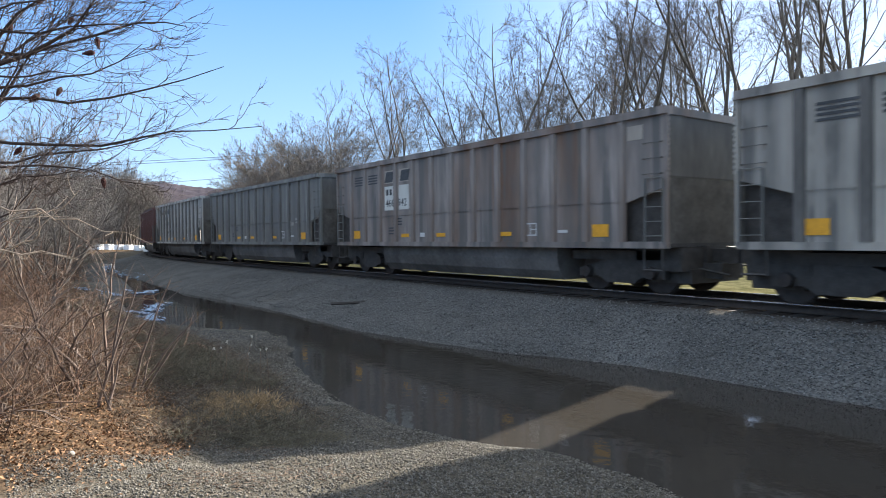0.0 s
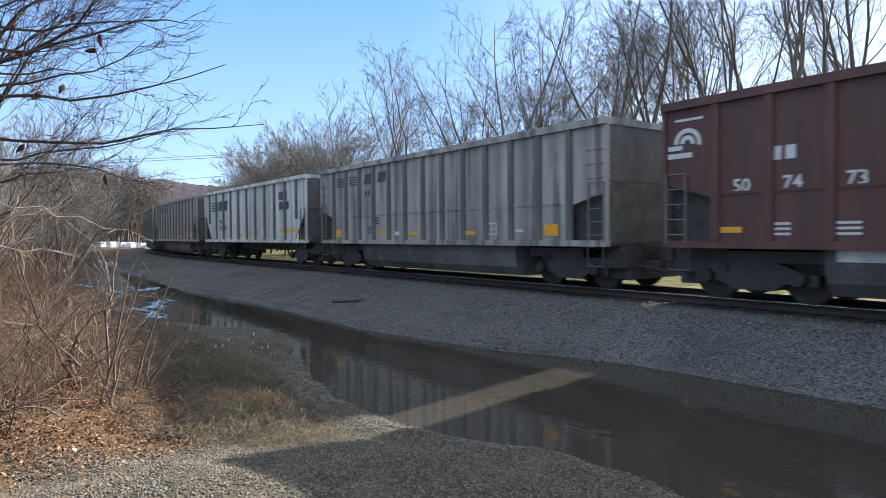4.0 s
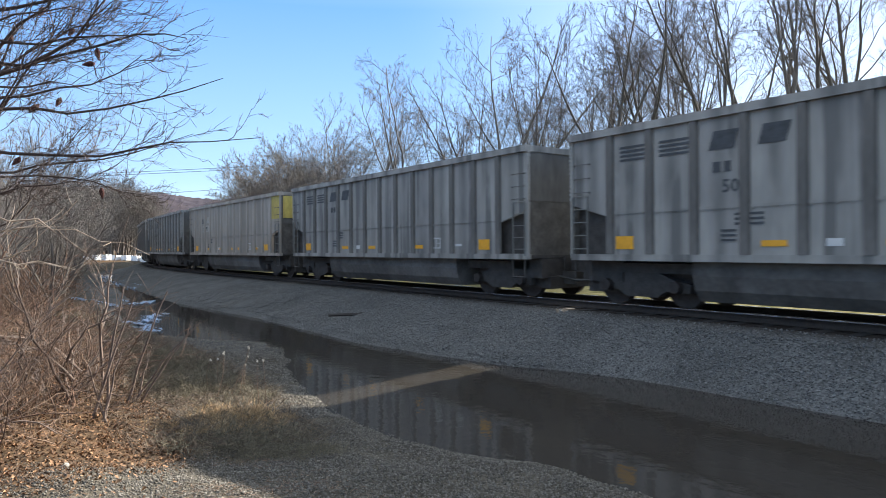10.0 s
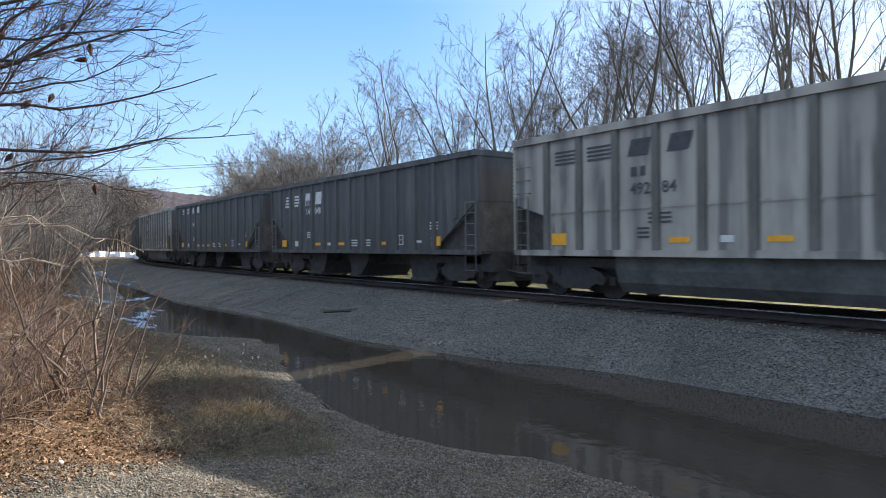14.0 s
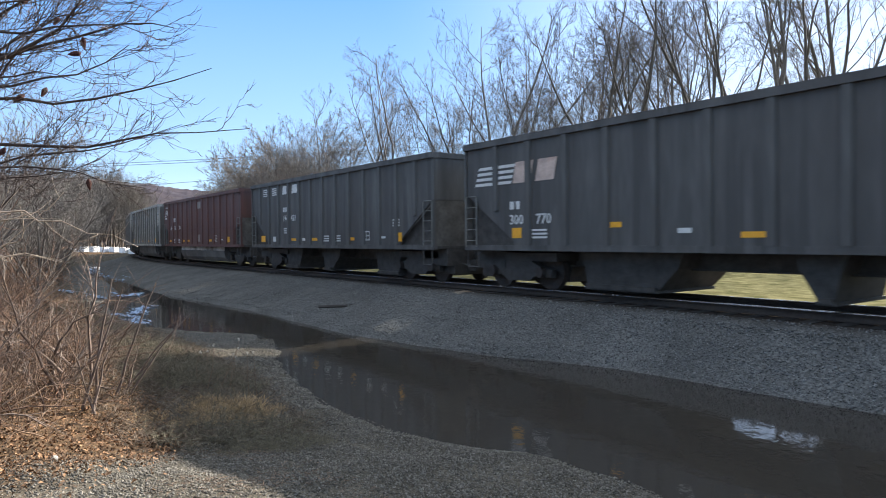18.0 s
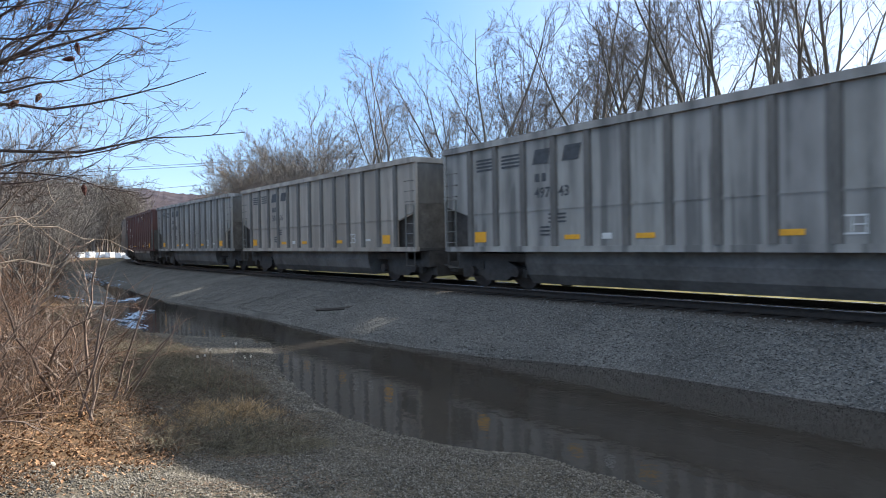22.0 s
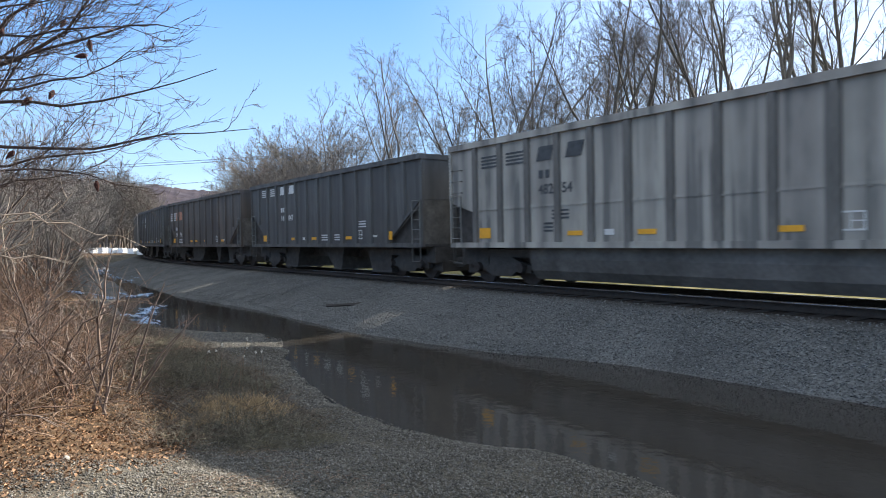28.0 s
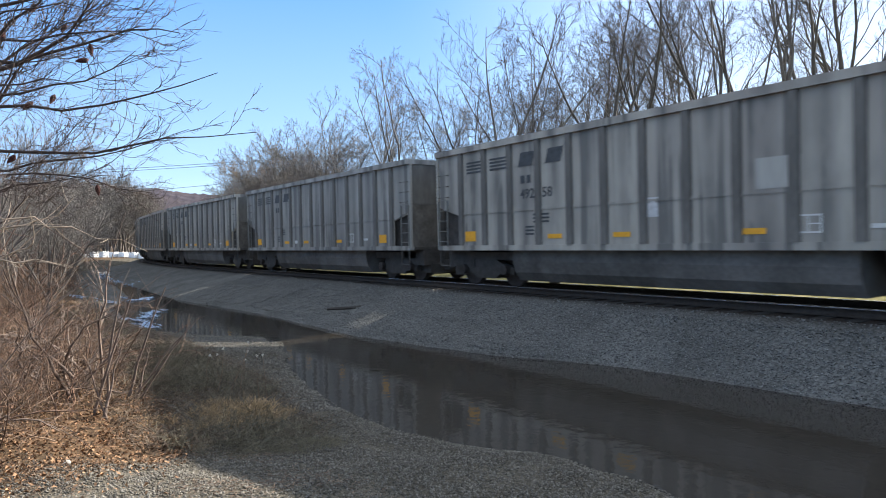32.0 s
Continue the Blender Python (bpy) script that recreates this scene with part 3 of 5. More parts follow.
@functools.lru_cache(None)
def common_meshes():
    h, d = HALF, {}
    d["top_chord"] = Solid().box(-h - 0.03, h + 0.03, -WIDE - 0.07, -WIDE + 0.1, TOP - 0.13, TOP + 0.03).box(-h - 0.03, h + 0.03, WIDE - 0.1, WIDE + 0.07, TOP - 0.13, TOP + 0.03)
    d["end_chord"] = Solid().box(-0.05, 0.12, -WIDE + 0.1, WIDE - 0.1, TOP - 0.13, TOP + 0.028)
    d["side_sill"] = Solid().box(-h, h, -WIDE - 0.03, -WIDE + 0.12, SILL - 0.04, SILL + 0.1)
    d["far_sill"] = Solid().box(-h, h, WIDE - 0.12, WIDE + 0.03, SILL - 0.04, SILL + 0.1)
    d["weld_strip"] = Solid().box(-h + 1.15, h - 1.15, -WIDE + 0.005, -WIDE + 0.03, 2.02, 2.07)
    for k in range(60):
        x = -h + 1.3 + k * (2 * h - 2.6) / 59
        d["weld_strip"].box(x, x + 0.05, -WIDE - 0.012, -WIDE + 0.01, 1.99, 2.02)
    d["end_sheet"] = Solid().prism([(0, 2.3), (0.06, 2.5), (0.06, TOP), (0, TOP)], -WIDE + 0.02, WIDE - 0.02)
    d["slope_sheet"] = Solid().prism([(-0.07, 1.1), (-0.07, 2.27), (-1.25, 1.97), (-1.25, 1.1)], -WIDE + 0.2, WIDE - 0.2)
    d["hopper_slope"] = Solid().prism([(-0.07, 1.1), (-0.07, 2.53), (-2.0, 1.3), (-2.0, 1.1)], -WIDE + 0.2, WIDE - 0.2)
    d["brake_rigging"] = Solid().prism([(-1.25, 0.2), (1.25, 0.2), (1.35, 0.55), (1.2, 0.98), (-1.2, 0.98), (-1.35, 0.55)], -0.55, 0.62)
    d["draft_gear"] = Solid().box(-1.1, 0.05, -1.15, 1.15, 0.52, SILL - 0.03).box(-0.9, 0.1, -0.9, 0.9, 0.26, 0.56).box(0.0, 0.5, -0.4, 0.4, 0.36, 0.68)
    d["end_apron"] = Solid().prism([(0.0, 1.1), (0.05, 1.1), (0.05, 2.5), (0.0, 2.3)], -WIDE + 0.03, WIDE - 0.03)
    d["floor"] = Solid().box(-h + 0.9, h - 0.9, -WIDE + 0.08, WIDE - 0.08, SILL - 0.03, SILL + 0.05)
    d["end_platform"] = Solid().box(-1.15, 0.0, -WIDE + 0.13, WIDE - 0.13, SILL - 0.02, SILL + 0.06)
    arc = [(-1.36, SILL), (-1.36, 0.72), (-1.28, 0.43), (-1.1, 0.205), (1.1, 0.205), (1.28, 0.46), (1.36, 0.72), (1.36, SILL)]
    d["tub"] = Solid().prism_x(arc, -4.3, 4.0)
    d["tub_band"] = Solid().box(-4.1, 4.1, -1.375, -1.362, 0.80, 1.0)
    d["centre_sill"] = Solid().box(-h - 0.1, h + 0.1, -0.35, 0.35, 0.62, SILL)
    d["brake_beam"] = Solid().box(4.3, h - 0.4, -1.15, 1.15, 0.74, 0.95)
    d["air_hose"] = Solid().rod((h - 0.2, -0.6, 0.62), (h + 0.7, -0.45, 0.45), 0.03, 5)
    d["coupler"] = Solid().box(0.0, 0.5, -0.12, 0.12, 0.72, 0.98).prism([(0.45, 0.66), (0.78, 0.70), (0.78, 1.0), (0.45, 1.04)], -0.19, 0.19)
    lad = Solid()
    for x in (-0.5, -0.06):
        lad.box(x - 0.014, x + 0.014, -WIDE - 0.05, -WIDE - 0.015, SILL + 0.05, 2.45)
    for k in range(5):
        lad.rod((-0.5, -WIDE - 0.035, SILL + 0.22 + k * 0.3), (-0.06, -WIDE - 0.035, SILL + 0.22 + k * 0.3), 0.01, 5)
    d["ladder"] = lad
    irons = Solid()
    for k in range(1):
        z = 2.55 + k * 0.32
        irons.rod((-0.52, -WIDE - 0.06, z), (-0.1, -WIDE - 0.06, z), 0.008, 5).rod((-0.52, -WIDE - 0.06, z), (-0.52, -WIDE, z), 0.016, 5).rod((-0.1, -WIDE - 0.06, z), (-0.1, -WIDE, z), 0.016, 5)
    d["grab_iron"] = irons
    edge = Solid()
    for k in range(14):
        z = 2.4 + k * 0.1
        edge.box(-0.02, 0.05, -WIDE - 0.02, -WIDE + 0.06, z, z + 0.05)
    edge.box(-0.05, 0.03, -WIDE - 0.012, -WIDE + 0.06, SILL, TOP - 0.14)
    d["corner_post"] = edge
    d["step"] = Solid().rod((-0.55, -WIDE, SILL), (-0.55, -WIDE, 0.55), 0.02, 5).rod((-0.1, -WIDE, SILL), (-0.1, -WIDE, 0.55), 0.02, 5).rod((-0.55, -WIDE, 0.56), (-0.1, -WIDE, 0.56), 0.025, 5)
    d["brake_wheel"] = Solid()
    for k in range(14):
        a, b = k * math.pi / 7, (k + 1) * math.pi / 7
        d["brake_wheel"].rod((0.1, 0.6 + 0.27 * math.cos(a), 2.9 + 0.27 * math.sin(a)), (0.1, 0.6 + 0.27 * math.cos(b), 2.9 + 0.27 * math.sin(b)), 0.016, 5)
        if k % 4 == 0:
            d["brake_wheel"].rod((0.06, 0.6, 2.9), (0.1, 0.6 + 0.27 * math.cos(a), 2.9 + 0.27 * math.sin(a)), 0.012, 4)
    # bogie
    fr = [(-1.2, 0.52), (-1.18, 0.33), (-0.62, 0.36), (-0.4, 0.22), (0.4, 0.22), (0.62, 0.36), (1.18, 0.33), (1.2, 0.52), (0.75, 0.62), (0.35, 0.78), (-0.35, 0.78), (-0.75, 0.62)]
    d["side_frame"] = Solid().prism(fr, -0.09, 0.09)
    d["spring"] = Solid()
    for k in (-0.18, 0.0, 0.18):
        d["spring"].rod((k, 0, 0.26), (k, 0, 0.6), 0.075, 8)
    d["bolster"] = Solid().prism_x([(-1.1, 0.42), (-0.6, 0.26), (0.6, 0.26), (1.1, 0.42), (1.1, 0.6), (0.4, 0.72), (-0.4, 0.72), (-1.1, 0.6)], -0.38, 0.38)
    w = Solid()
    for r0, y0, r1, y1 in ((0.46, -0.055, 0.455, 0.045), (0.485, 0.045, 0.485, 0.075), (0.16, -0.09, 0.16, 0.1)):
        w.rod((0, y0, 0), (0, y1, 0), r0, 20, r1)
    d["wheel"] = w
    d["axle"] = Solid().rod((0, -1.05, 0), (0, 1.05, 0), 0.08, 8)
    d["bearing_cap"] = Solid().rod((0, -0.14, 0), (0, 0.02, 0), 0.13, 10, 0.15)
    # hopper bottoms: steep on one side, raking on the other
    for name, (a, b, c, e) in {"chute_end": (-4.6, -4.6, -3.3, -3.05), "chute_mid": (-1.0, -0.9, -0.3, 0.3), "chute_lead": (3.1, 3.25, 4.6, 4.6),
                               "wide_chute": (-3.5, -3.4, -1.5, -1.0), "slim_chute": (1.45, 1.75, 2.0, 2.1), "chute_front": (3.55, 3.7, 4.6, 4.6)}.items():
        d[name] = Solid().prism([(b, 0.16), (c, 0.16), (e, 0.66), (e + 0.15, SILL), (a - 0.15, SILL), (a, 0.66)], -1.05, 1.05)
        d[name + "_gate"] = Solid().box(b - 0.04, c + 0.04, -1.1, 1.1, 0.12, 0.18).box(b, c, -1.13, -1.05, 0.15, 0.25)
    d["brake_pipe"] = Solid().rod((-4.4, -0.55, 0.63), (4.4, -0.55, 0.63), 0.022, 6)
    d["coal_floor"] = Solid().box(-h + 1.2, h - 1.2, -WIDE + 0.08, WIDE - 0.08, SILL - 0.02, SILL + 0.03)
    rim = Solid().box(-0.22, 0.22, -0.004, 0.0, 0.0, 0.03).box(-0.22, 0.22, -0.004, 0.0, 0.29, 0.32).box(-0.22, -0.19, -0.004, 0.0, 0.03, 0.29).box(0.19, 0.22, -0.004, 0.0, 0.03, 0.29).box(-0.012, 0.012, -0.004, 0.0, 0.03, 0.29).box(0.012, 0.19, -0.004, 0.0, 0.15, 0.17)
    d["data_plate"] = rim
    arcs = Solid()
    for r0 in (0.30, 0.16):
        pts = [(0.02 + r0 * math.cos(a), 0.28 + r0 * math.sin(a)) for a in np.linspace(-0.2, math.pi, 12)]
        inner = [(0.02 + (r0 - 0.085) * math.cos(a), 0.28 + (r0 - 0.085) * math.sin(a)) for a in np.linspace(math.pi, -0.2, 12)]
        for i in range(11):
            arcs.prism([pts[i], pts[i + 1], inner[10 - i], inner[11 - i]], -0.006, 0)
    d["emblem"] = arcs.box(-0.42, 0.12, -0.006, 0, 0.0, 0.1).box(-0.42, -0.1, -0.006, 0, 0.16, 0.25)
    return {k: v.mesh(k) for k, v in d.items()}


def bogie(car, x):
    c = common_meshes()
    b = part("bogie", c["bolster"], M["underframe"], car, "black cast-steel bogie", at=pose(x, 0, 0))
    part("brake_rigging", c["brake_rigging"], M["underframe"], b)
    for y in (-1.03, 1.03):
        part("side_frame", c["side_frame"], M["underframe"], b, at=pose(0, y, 0))
        part("spring_nest", c["spring"], M["underframe"], b, at=pose(0, y, 0))
    for dx in (-0.89, 0.89):
        part("axle", c["axle"], M["underframe"], b, at=pose(dx, 0, 0.46))
        for y, turn in ((-0.76, 0), (0.76, 180)):
            part("wheel", c["wheel"], M["wheel"], b, at=pose(dx, y, 0.46, 0, 0, turn))
        part("bearing_cap", c["bearing_cap"], M["wheel"], b, at=pose(dx, -1.12, 0.46))


def mark(name, me, material, car, x, z, label=""):
    part(name, me, material, car, label, at=pose(x, -WIDE + (0.012 if name != "patch" else 0.017), z))


def logo(car, z, ink, style, ink2=None):
    """The owner's emblem as plain bars and two slanted blocks, near the trailing end."""
    x, ink2 = -HALF, ink2 or ink
    if style == "split":
        for u in (1.75, 2.74):
            for k in range(4):
                mark("stripe", plate(0.72, 0.05), ink, car, x + u, z + 0.09 * k)
        for u in (3.74, 4.70):
            mark("emblem_block", plate(0.50, 0.35, 0.1), ink2, car, x + u, z - 0.01)
    elif style == "sloped":
        for u, w in ((1.65, 0.42), (2.6, 0.55)):
            for k in range(4):
                mark("stripe", plate(w if w < 0.5 else 0.36 + 0.09 * k, 0.075, 0.04), ink, car, x + u + 0.05 * k, z + 0.125 * k)
        for u in (3.72, 4.66):
            mark("emblem_block", plate(0.52, 0.48, 0.1), ink2, car, x + u, z)
    else:
        first = {"joined": 1.17, "low": 0.35}[style]
        for k in range(4):
            mark("stripe", plate(1.42, 0.075, 0.05), ink, car, x + first + 0.75 + 0.05 * k, z + 0.14 * k)
        for u in (1.85, 2.65):
            mark("emblem_block", plate(0.62, 0.53, 0.12), ink2, car, x + first + u, z)


def rail_car(kind, paint, label, number=(), ink="black_mark", style="split", logo_z=3.14, num_z=2.32, num_x=3.55, yellow=(), big=(), ribs=13, emblem=True, trim=None, whites=(), band=False, panels=(), ribs_like=None, ink2=None, bars=(), end_panel=None, turned=False):
    c, h = common_meshes(), HALF
    car = tagged(new("coal_gondola" if kind != "hopper" else "coal_hopper"), label, "freight car", "coal train")
    body, black = M[paint], M["underframe"]
    sheet_label = ""
    for s in (-1, 1):
        part("side_sheet", side_mesh(kind, s), body, car, sheet_label)
    part("top_chord", c["top_chord"], body, car)
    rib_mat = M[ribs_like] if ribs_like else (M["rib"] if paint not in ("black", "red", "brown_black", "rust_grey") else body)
    first = 1.12 if kind == "gon" else 1.25 if ribs == 11 and kind == "hopper" else 1.0
    for i in range(ribs):
        x = -h + first + i * (2 * h - 2 * first) / (ribs - 1)
        in_end = abs(x) > h - {"gon": 1.0, "hopper": 1.9, "top_gon": 1.2}[kind]
        z0 = SILL + 0.1 if not in_end else 2.05
        for s in (-1, 1):
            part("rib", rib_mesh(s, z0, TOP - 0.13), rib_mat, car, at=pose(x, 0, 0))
    for x, turn in ((h, 0), (-h, 180)):
        part("end_sheet", c["end_sheet"], body if paint in ("red", "black", "brown_black") else M["sooty_end"], car, at=pose(x - 0.06 if turn == 0 else x + 0.06, 0, 0, 0, 0, turn))
        part("end_apron", c["end_apron"], M["grime"], car, "soot-blackened lower end plate", at=pose(x - 0.06 if turn == 0 else x + 0.06, 0, 0, 0, 0, turn))
        part("slope_sheet", c["hopper_slope" if kind == "hopper" else "slope_sheet"], black, car, at=pose(x, 0, 0, 0, 0, turn))
        part("end_chord", c["end_chord"], body, car, at=pose(x - 0.09 if turn == 0 else x + 0.09, 0, 0, 0, 0, turn))
        part("end_platform", c["end_platform"], black, car, at=pose(x, 0, 0, 0, 0, turn))
        part("draft_gear", c["draft_gear"], black, car, at=pose(x, 0, 0, 0, 0, turn))
        part("coupler", c["coupler"], black, car, at=pose(x, 0, 0, 0, 0, turn))
        if kind == "gon" and paint not in ("red",):
            for k in range(3):
                part("grab_iron", c["grab_iron"], M["rib"], car, at=pose(h if turn == 0 else -h + 0.64, 0, 0.32 * k))
        for flip in (0, 1):
            m = pose(x, 0, 0, 0, 0, turn) if flip == (turn == 180) else pose(x, 0, 0, 0, 0, turn) @ Matrix.Diagonal((1, -1, 1, 1))
            part("ladder", c["ladder"], M["dark_grey"], car, at=m)
            part("corner_post", c["corner_post"], body, car, at=m)
            part("sill_step", c["step"], black, car, at=m)
    if end_panel:
        part("end_patch", plate(2.9, 1.0), M[end_panel], car, "faded yellow upper end panel", at=pose(h + 0.012, 0, 2.72, 0, 0, 90))
    part("side_sill", c["side_sill"], body, car)
    part("side_sill", c["far_sill"], body, car)
    part("floor", c["floor"], black, car)
    part("centre_sill", c["centre_sill"], black, car)
    for turn in (0, 180):
        part("brake_beam", c["brake_beam"], black, car, at=pose(0, 0, 0, 0, 0, turn))
        part("air_hose", c["air_hose"], black, car, at=pose(0, 0, 0, 0, 0, turn))
    part("brake_wheel", c["brake_wheel"], black, car, at=pose(-h - 0.16, 0, 0))
    if kind == "gon":
        part("tub", c["tub"], M["tub"], car, "dusty rounded belly tub")
        part("weld_strip", c["weld_strip"], body, car)
        if band:
            part("tub_band", c["tub_band"], M["tub_white"], car, "chalky white band")
    if kind == "hopper":
        part("brake_pipe", c["brake_pipe"], black, car)
        turn = pose(0, 0, 0, 0, 0, 180 if turned else 0)
        for name in (("wide_chute", "slim_chute", "chute_front") if ribs == 11 else ("chute_end", "chute_mid", "chute_lead")):
            ch = part("chute", c[name], black, car, at=turn)
            part("chute_gate", c[name + "_gate"], black, ch)
    for x in (-5.7, 5.7):
        bogie(car, x)
    # markings on the near side; positions run from the trailing end
    inkm = M[ink]
    if emblem:
        logo(car, logo_z, inkm, style, M[ink2] if ink2 else None)
    if paint == "red":
        mark("emblem", c["emblem"], M["white_mark"], car, -h + 0.5, 2.78)
        mark("marking_bar", plate(0.6, 0.05), M["white_mark"], car, -h + 0.55, 3.5)
        mark("marking_bar", plate(0.2, 0.24), M["white_mark"], car, -h + 2.26, 2.57)
        mark("marking_bar", plate(0.17, 0.24), M["white_mark"], car, -h + 2.52, 2.57)
    elif emblem:
        mark("marking_bar", plate(0.15, 0.2), inkm, car, -h + num_x + 0.1, num_z + 0.38)
        mark("marking_bar", plate(0.13, 0.2), inkm, car, -h + num_x + 0.32, num_z + 0.38)
    for text, dx in number:
        mark("number", lettering(text, 0.345, 0.005), inkm if paint != "red" else M["white_mark"], car, -h + num_x + dx, num_z)
    for x, w, hh, z in whites:
        mark("notice", plate(w, hh), M["white_mark"], car, x, z)
    for x, w, hh, z, which in panels:
        mark("patch", plate(w, hh), M[which], car, x, z)
    for x in yellow:
        mark("reflector", plate(0.46, 0.11), M["yellow"], car, x, 1.30, "yellow reflective strip")
    for x in big:
        mark("reflector", plate(0.46, 0.28), M["yellow"], car, x, 1.26, "yellow reflective plate")
    mark("data_plate", c["data_plate"], M["white_mark"], car, 3.3, 1.3)
    mark("notice", plate(0.3, 0.07), M["white_mark"], car, 4.4, 1.36)
    for x, w, z in bars:
        for k in range(3):
            mark("marking_bar", plate(w, 0.045), inkm, car, x, z + 0.09 * k)
    return car


GREY = dict(yellow=(-2.55, -0.57, 2.35), big=(-5.78, 5.55), whites=((-1.55, 0.26, 0.13, 1.3),), bars=((-3.0, 0.55, 1.7), (-3.4, 0.3, 1.4)))


def OLD_NUMBER(a, b):
    return ((a, 0.0), (b, 0.78))


def train():
    cars = {}

    def grey(paint, number=(), label="", **kw):
        o = dict(GREY)
        o.update(kw)
        return rail_car("gon", paint, label or "weathered light grey steel coal gondola with dark ribs", number, **o)

    def hop(paint, number, label, **kw):
        o = dict(ink="white_mark", ribs=13, logo_z=3.3, num_z=2.15, yellow=(-2.65, -0.7, 2.23), big=(-5.95, 5.3), whites=((-1.69, 0.25, 0.11, 1.3), (-4.67, 0.3, 0.22, 1.27)), bars=((0.27, 0.5, 1.27), (1.22, 0.42, 1.27), (-3.5, 0.3, 1.62), (5.2, 0.4, 1.75)))
        o.update(kw)
        return rail_car("hopper", paint, label, number, **o)

    def red(a, b, d):
        return rail_car("gon", "red", "faded oxide-red coal gondola with white markings and pale tub band", ((a, 0.0), (b, 0.92), (d, 1.94)), ink="white_mark", emblem=False, num_x=1.46, num_z=2.05,
                        yellow=(-5.87, -2.82, -1.8, 2.43), big=(5.35,), panels=((0.35, 0.62, 0.38, 3.2, "rust_grey"), (0.3, 0.45, 0.4, 1.3, "rust_grey")), band=True, bars=((-4.93, 0.34, 1.25), (-3.83, 0.38, 1.25)))

    cars[-1] = grey("light_grey")
    cars[0] = grey("light_grey", yellow=(-3.4, 1.5), big=(-5.9, 5.5))
    cars[1] = grey("rust_grey", OLD_NUMBER("466", "942"), "rusty brown-grey coal gondola with pale patched lettering panels", ink="black_mark", panels=((-3.5, 0.62, 0.8, 2.2, "white"), (-2.6, 0.6, 0.8, 2.2, "white"), (6.5, 0.4, 0.3, 3.3, "taupe"), (-3.5, 0.58, 0.42, 3.1, "taupe"), (-2.6, 0.58, 0.42, 3.1, "taupe")))
    cars[2] = grey("dark_grey", (), "dark green-grey coal gondola with yellow reflectors", emblem=False, panels=((4.3, 0.5, 0.22, 1.85, "mid_grey"), (5.0, 0.5, 0.22, 1.95, "mid_grey")))
    cars[3] = grey("blue_grey", OLD_NUMBER("490", "260"), "pale blue-grey coal gondola with dark ribs and soot streaks")
    cars[4] = red("50", "74", "73")
    cars[5] = grey("light_grey")
    cars[6] = rail_car("top_gon", "white", "off-white coal gondola on a flat underframe, dark lettering", (("39", 0.0), ("880", 0.75)), style="joined", ribs=11, logo_z=2.75, num_x=2.75, num_z=1.67, yellow=(-3.2, -0.9, 1.4), whites=((2.3, 0.5, 0.3, 1.4),), panels=((5.2, 1.7, 0.13, 1.5, "yellow"), (4.75, 0.95, 0.36, 2.95, "black_mark"), (4.85, 1.15, 0.36, 2.5, "black_mark"), (-5.7, 0.9, 0.07, 1.47, "yellow")))
    cars[7] = grey("taupe", OLD_NUMBER("501", "7"), "dusty taupe coal gondola with dark ribs")
    cars[8] = grey("light_grey", OLD_NUMBER("489", "49"))
    cars[9] = grey("mid_grey", OLD_NUMBER("533", "71"), "dull grey coal gondola with dark ribs", style="split", logo_z=3.0)
    cars[10] = grey("mid_grey", (("50", 0.2),), "dull grey coal gondola with soot streaks", panels=((1.6, 0.07, 0.5, 3.0, "black_mark"), (1.6, 0.06, 0.4, 1.7, "black_mark"), (5.1, 0.12, 0.5, 1.4, "yellow")))
    cars[11] = grey("mid_grey")
    cars[12] = grey("taupe", (("10", 0.0), ("797", 0.5)), "taupe coal gondola with pale ribs and yellow-painted end panels", emblem=False, ribs_like="taupe", end_panel="old_yellow", num_x=2.72, num_z=2.4, panels=((6.69, 1.05, 1.03, 2.7, "old_yellow"), (-4.42, 0.32, 0.36, 2.36, "light_grey"), (-3.72, 0.72, 0.36, 2.36, "light_grey"), (-4.55, 0.2, 0.26, 2.85, "black_mark"), (-4.25, 0.18, 0.26, 2.85, "black_mark"), (-3.55, 0.3, 0.34, 2.85, "light_grey")), yellow=(-3.4, -1.5, 0.8, 1.8, 4.2))
    cars[13] = grey("mid_grey", (("52", 0.0), ("69", 0.7)), style="split", logo_z=3.0, yellow=(-2.77, -1.78, -0.77, 2.2), whites=((-1.78, 0.24, 0.06, 1.22),))
    cars[14] = grey("light_grey", OLD_NUMBER("492", "84"))
    cars[15] = hop("black", (("145", 0.0), ("048", 0.82)), "black coal hopper with white slanted stripes emblem", style="sloped", logo_z=2.93, num_z=2.56)
    cars[16] = hop("black", (), "black coal hopper with small white markings", emblem=True)
    cars[17] = grey("light_grey", OLD_NUMBER("482", "89"), yellow=(-2.4, -1.4, -0.4, 2.35), whites=())
    cars[18] = hop("black", (("300", 0.0), ("770", 0.95)), "dusty black coal hopper with a striped emblem", style="low", logo_z=2.72, ink2="pale_orange", num_x=1.76, num_z=1.68, ribs=11, yellow=(0.88,), big=(), whites=((-0.5, 0.3, 0.1, 1.4),), panels=((-2.26, 0.5, 0.12, 1.54, "yellow"), (-5.25, 0.34, 0.26, 1.33, "yellow")), bars=((-4.45, 0.5, 1.32),))
    cars[19] = hop("black", (("147", 0.0), ("421", 0.8)), "black coal hopper with white striped emblem", num_z=2.15)
    cars[20] = red("50", "76", "30")
    cars[21] = grey("blue_grey", OLD_NUMBER("518", "23"), "pale blue-grey coal gondola with dark ribs and soot streaks")
    cars[22] = grey("mid_grey", OLD_NUMBER("497", "43"))
    cars[23] = grey("taupe", OLD_NUMBER("501", "16"), "dusty taupe coal gondola with dark ribs")
    cars[24] = grey("mid_grey", OLD_NUMBER("495", "46"))
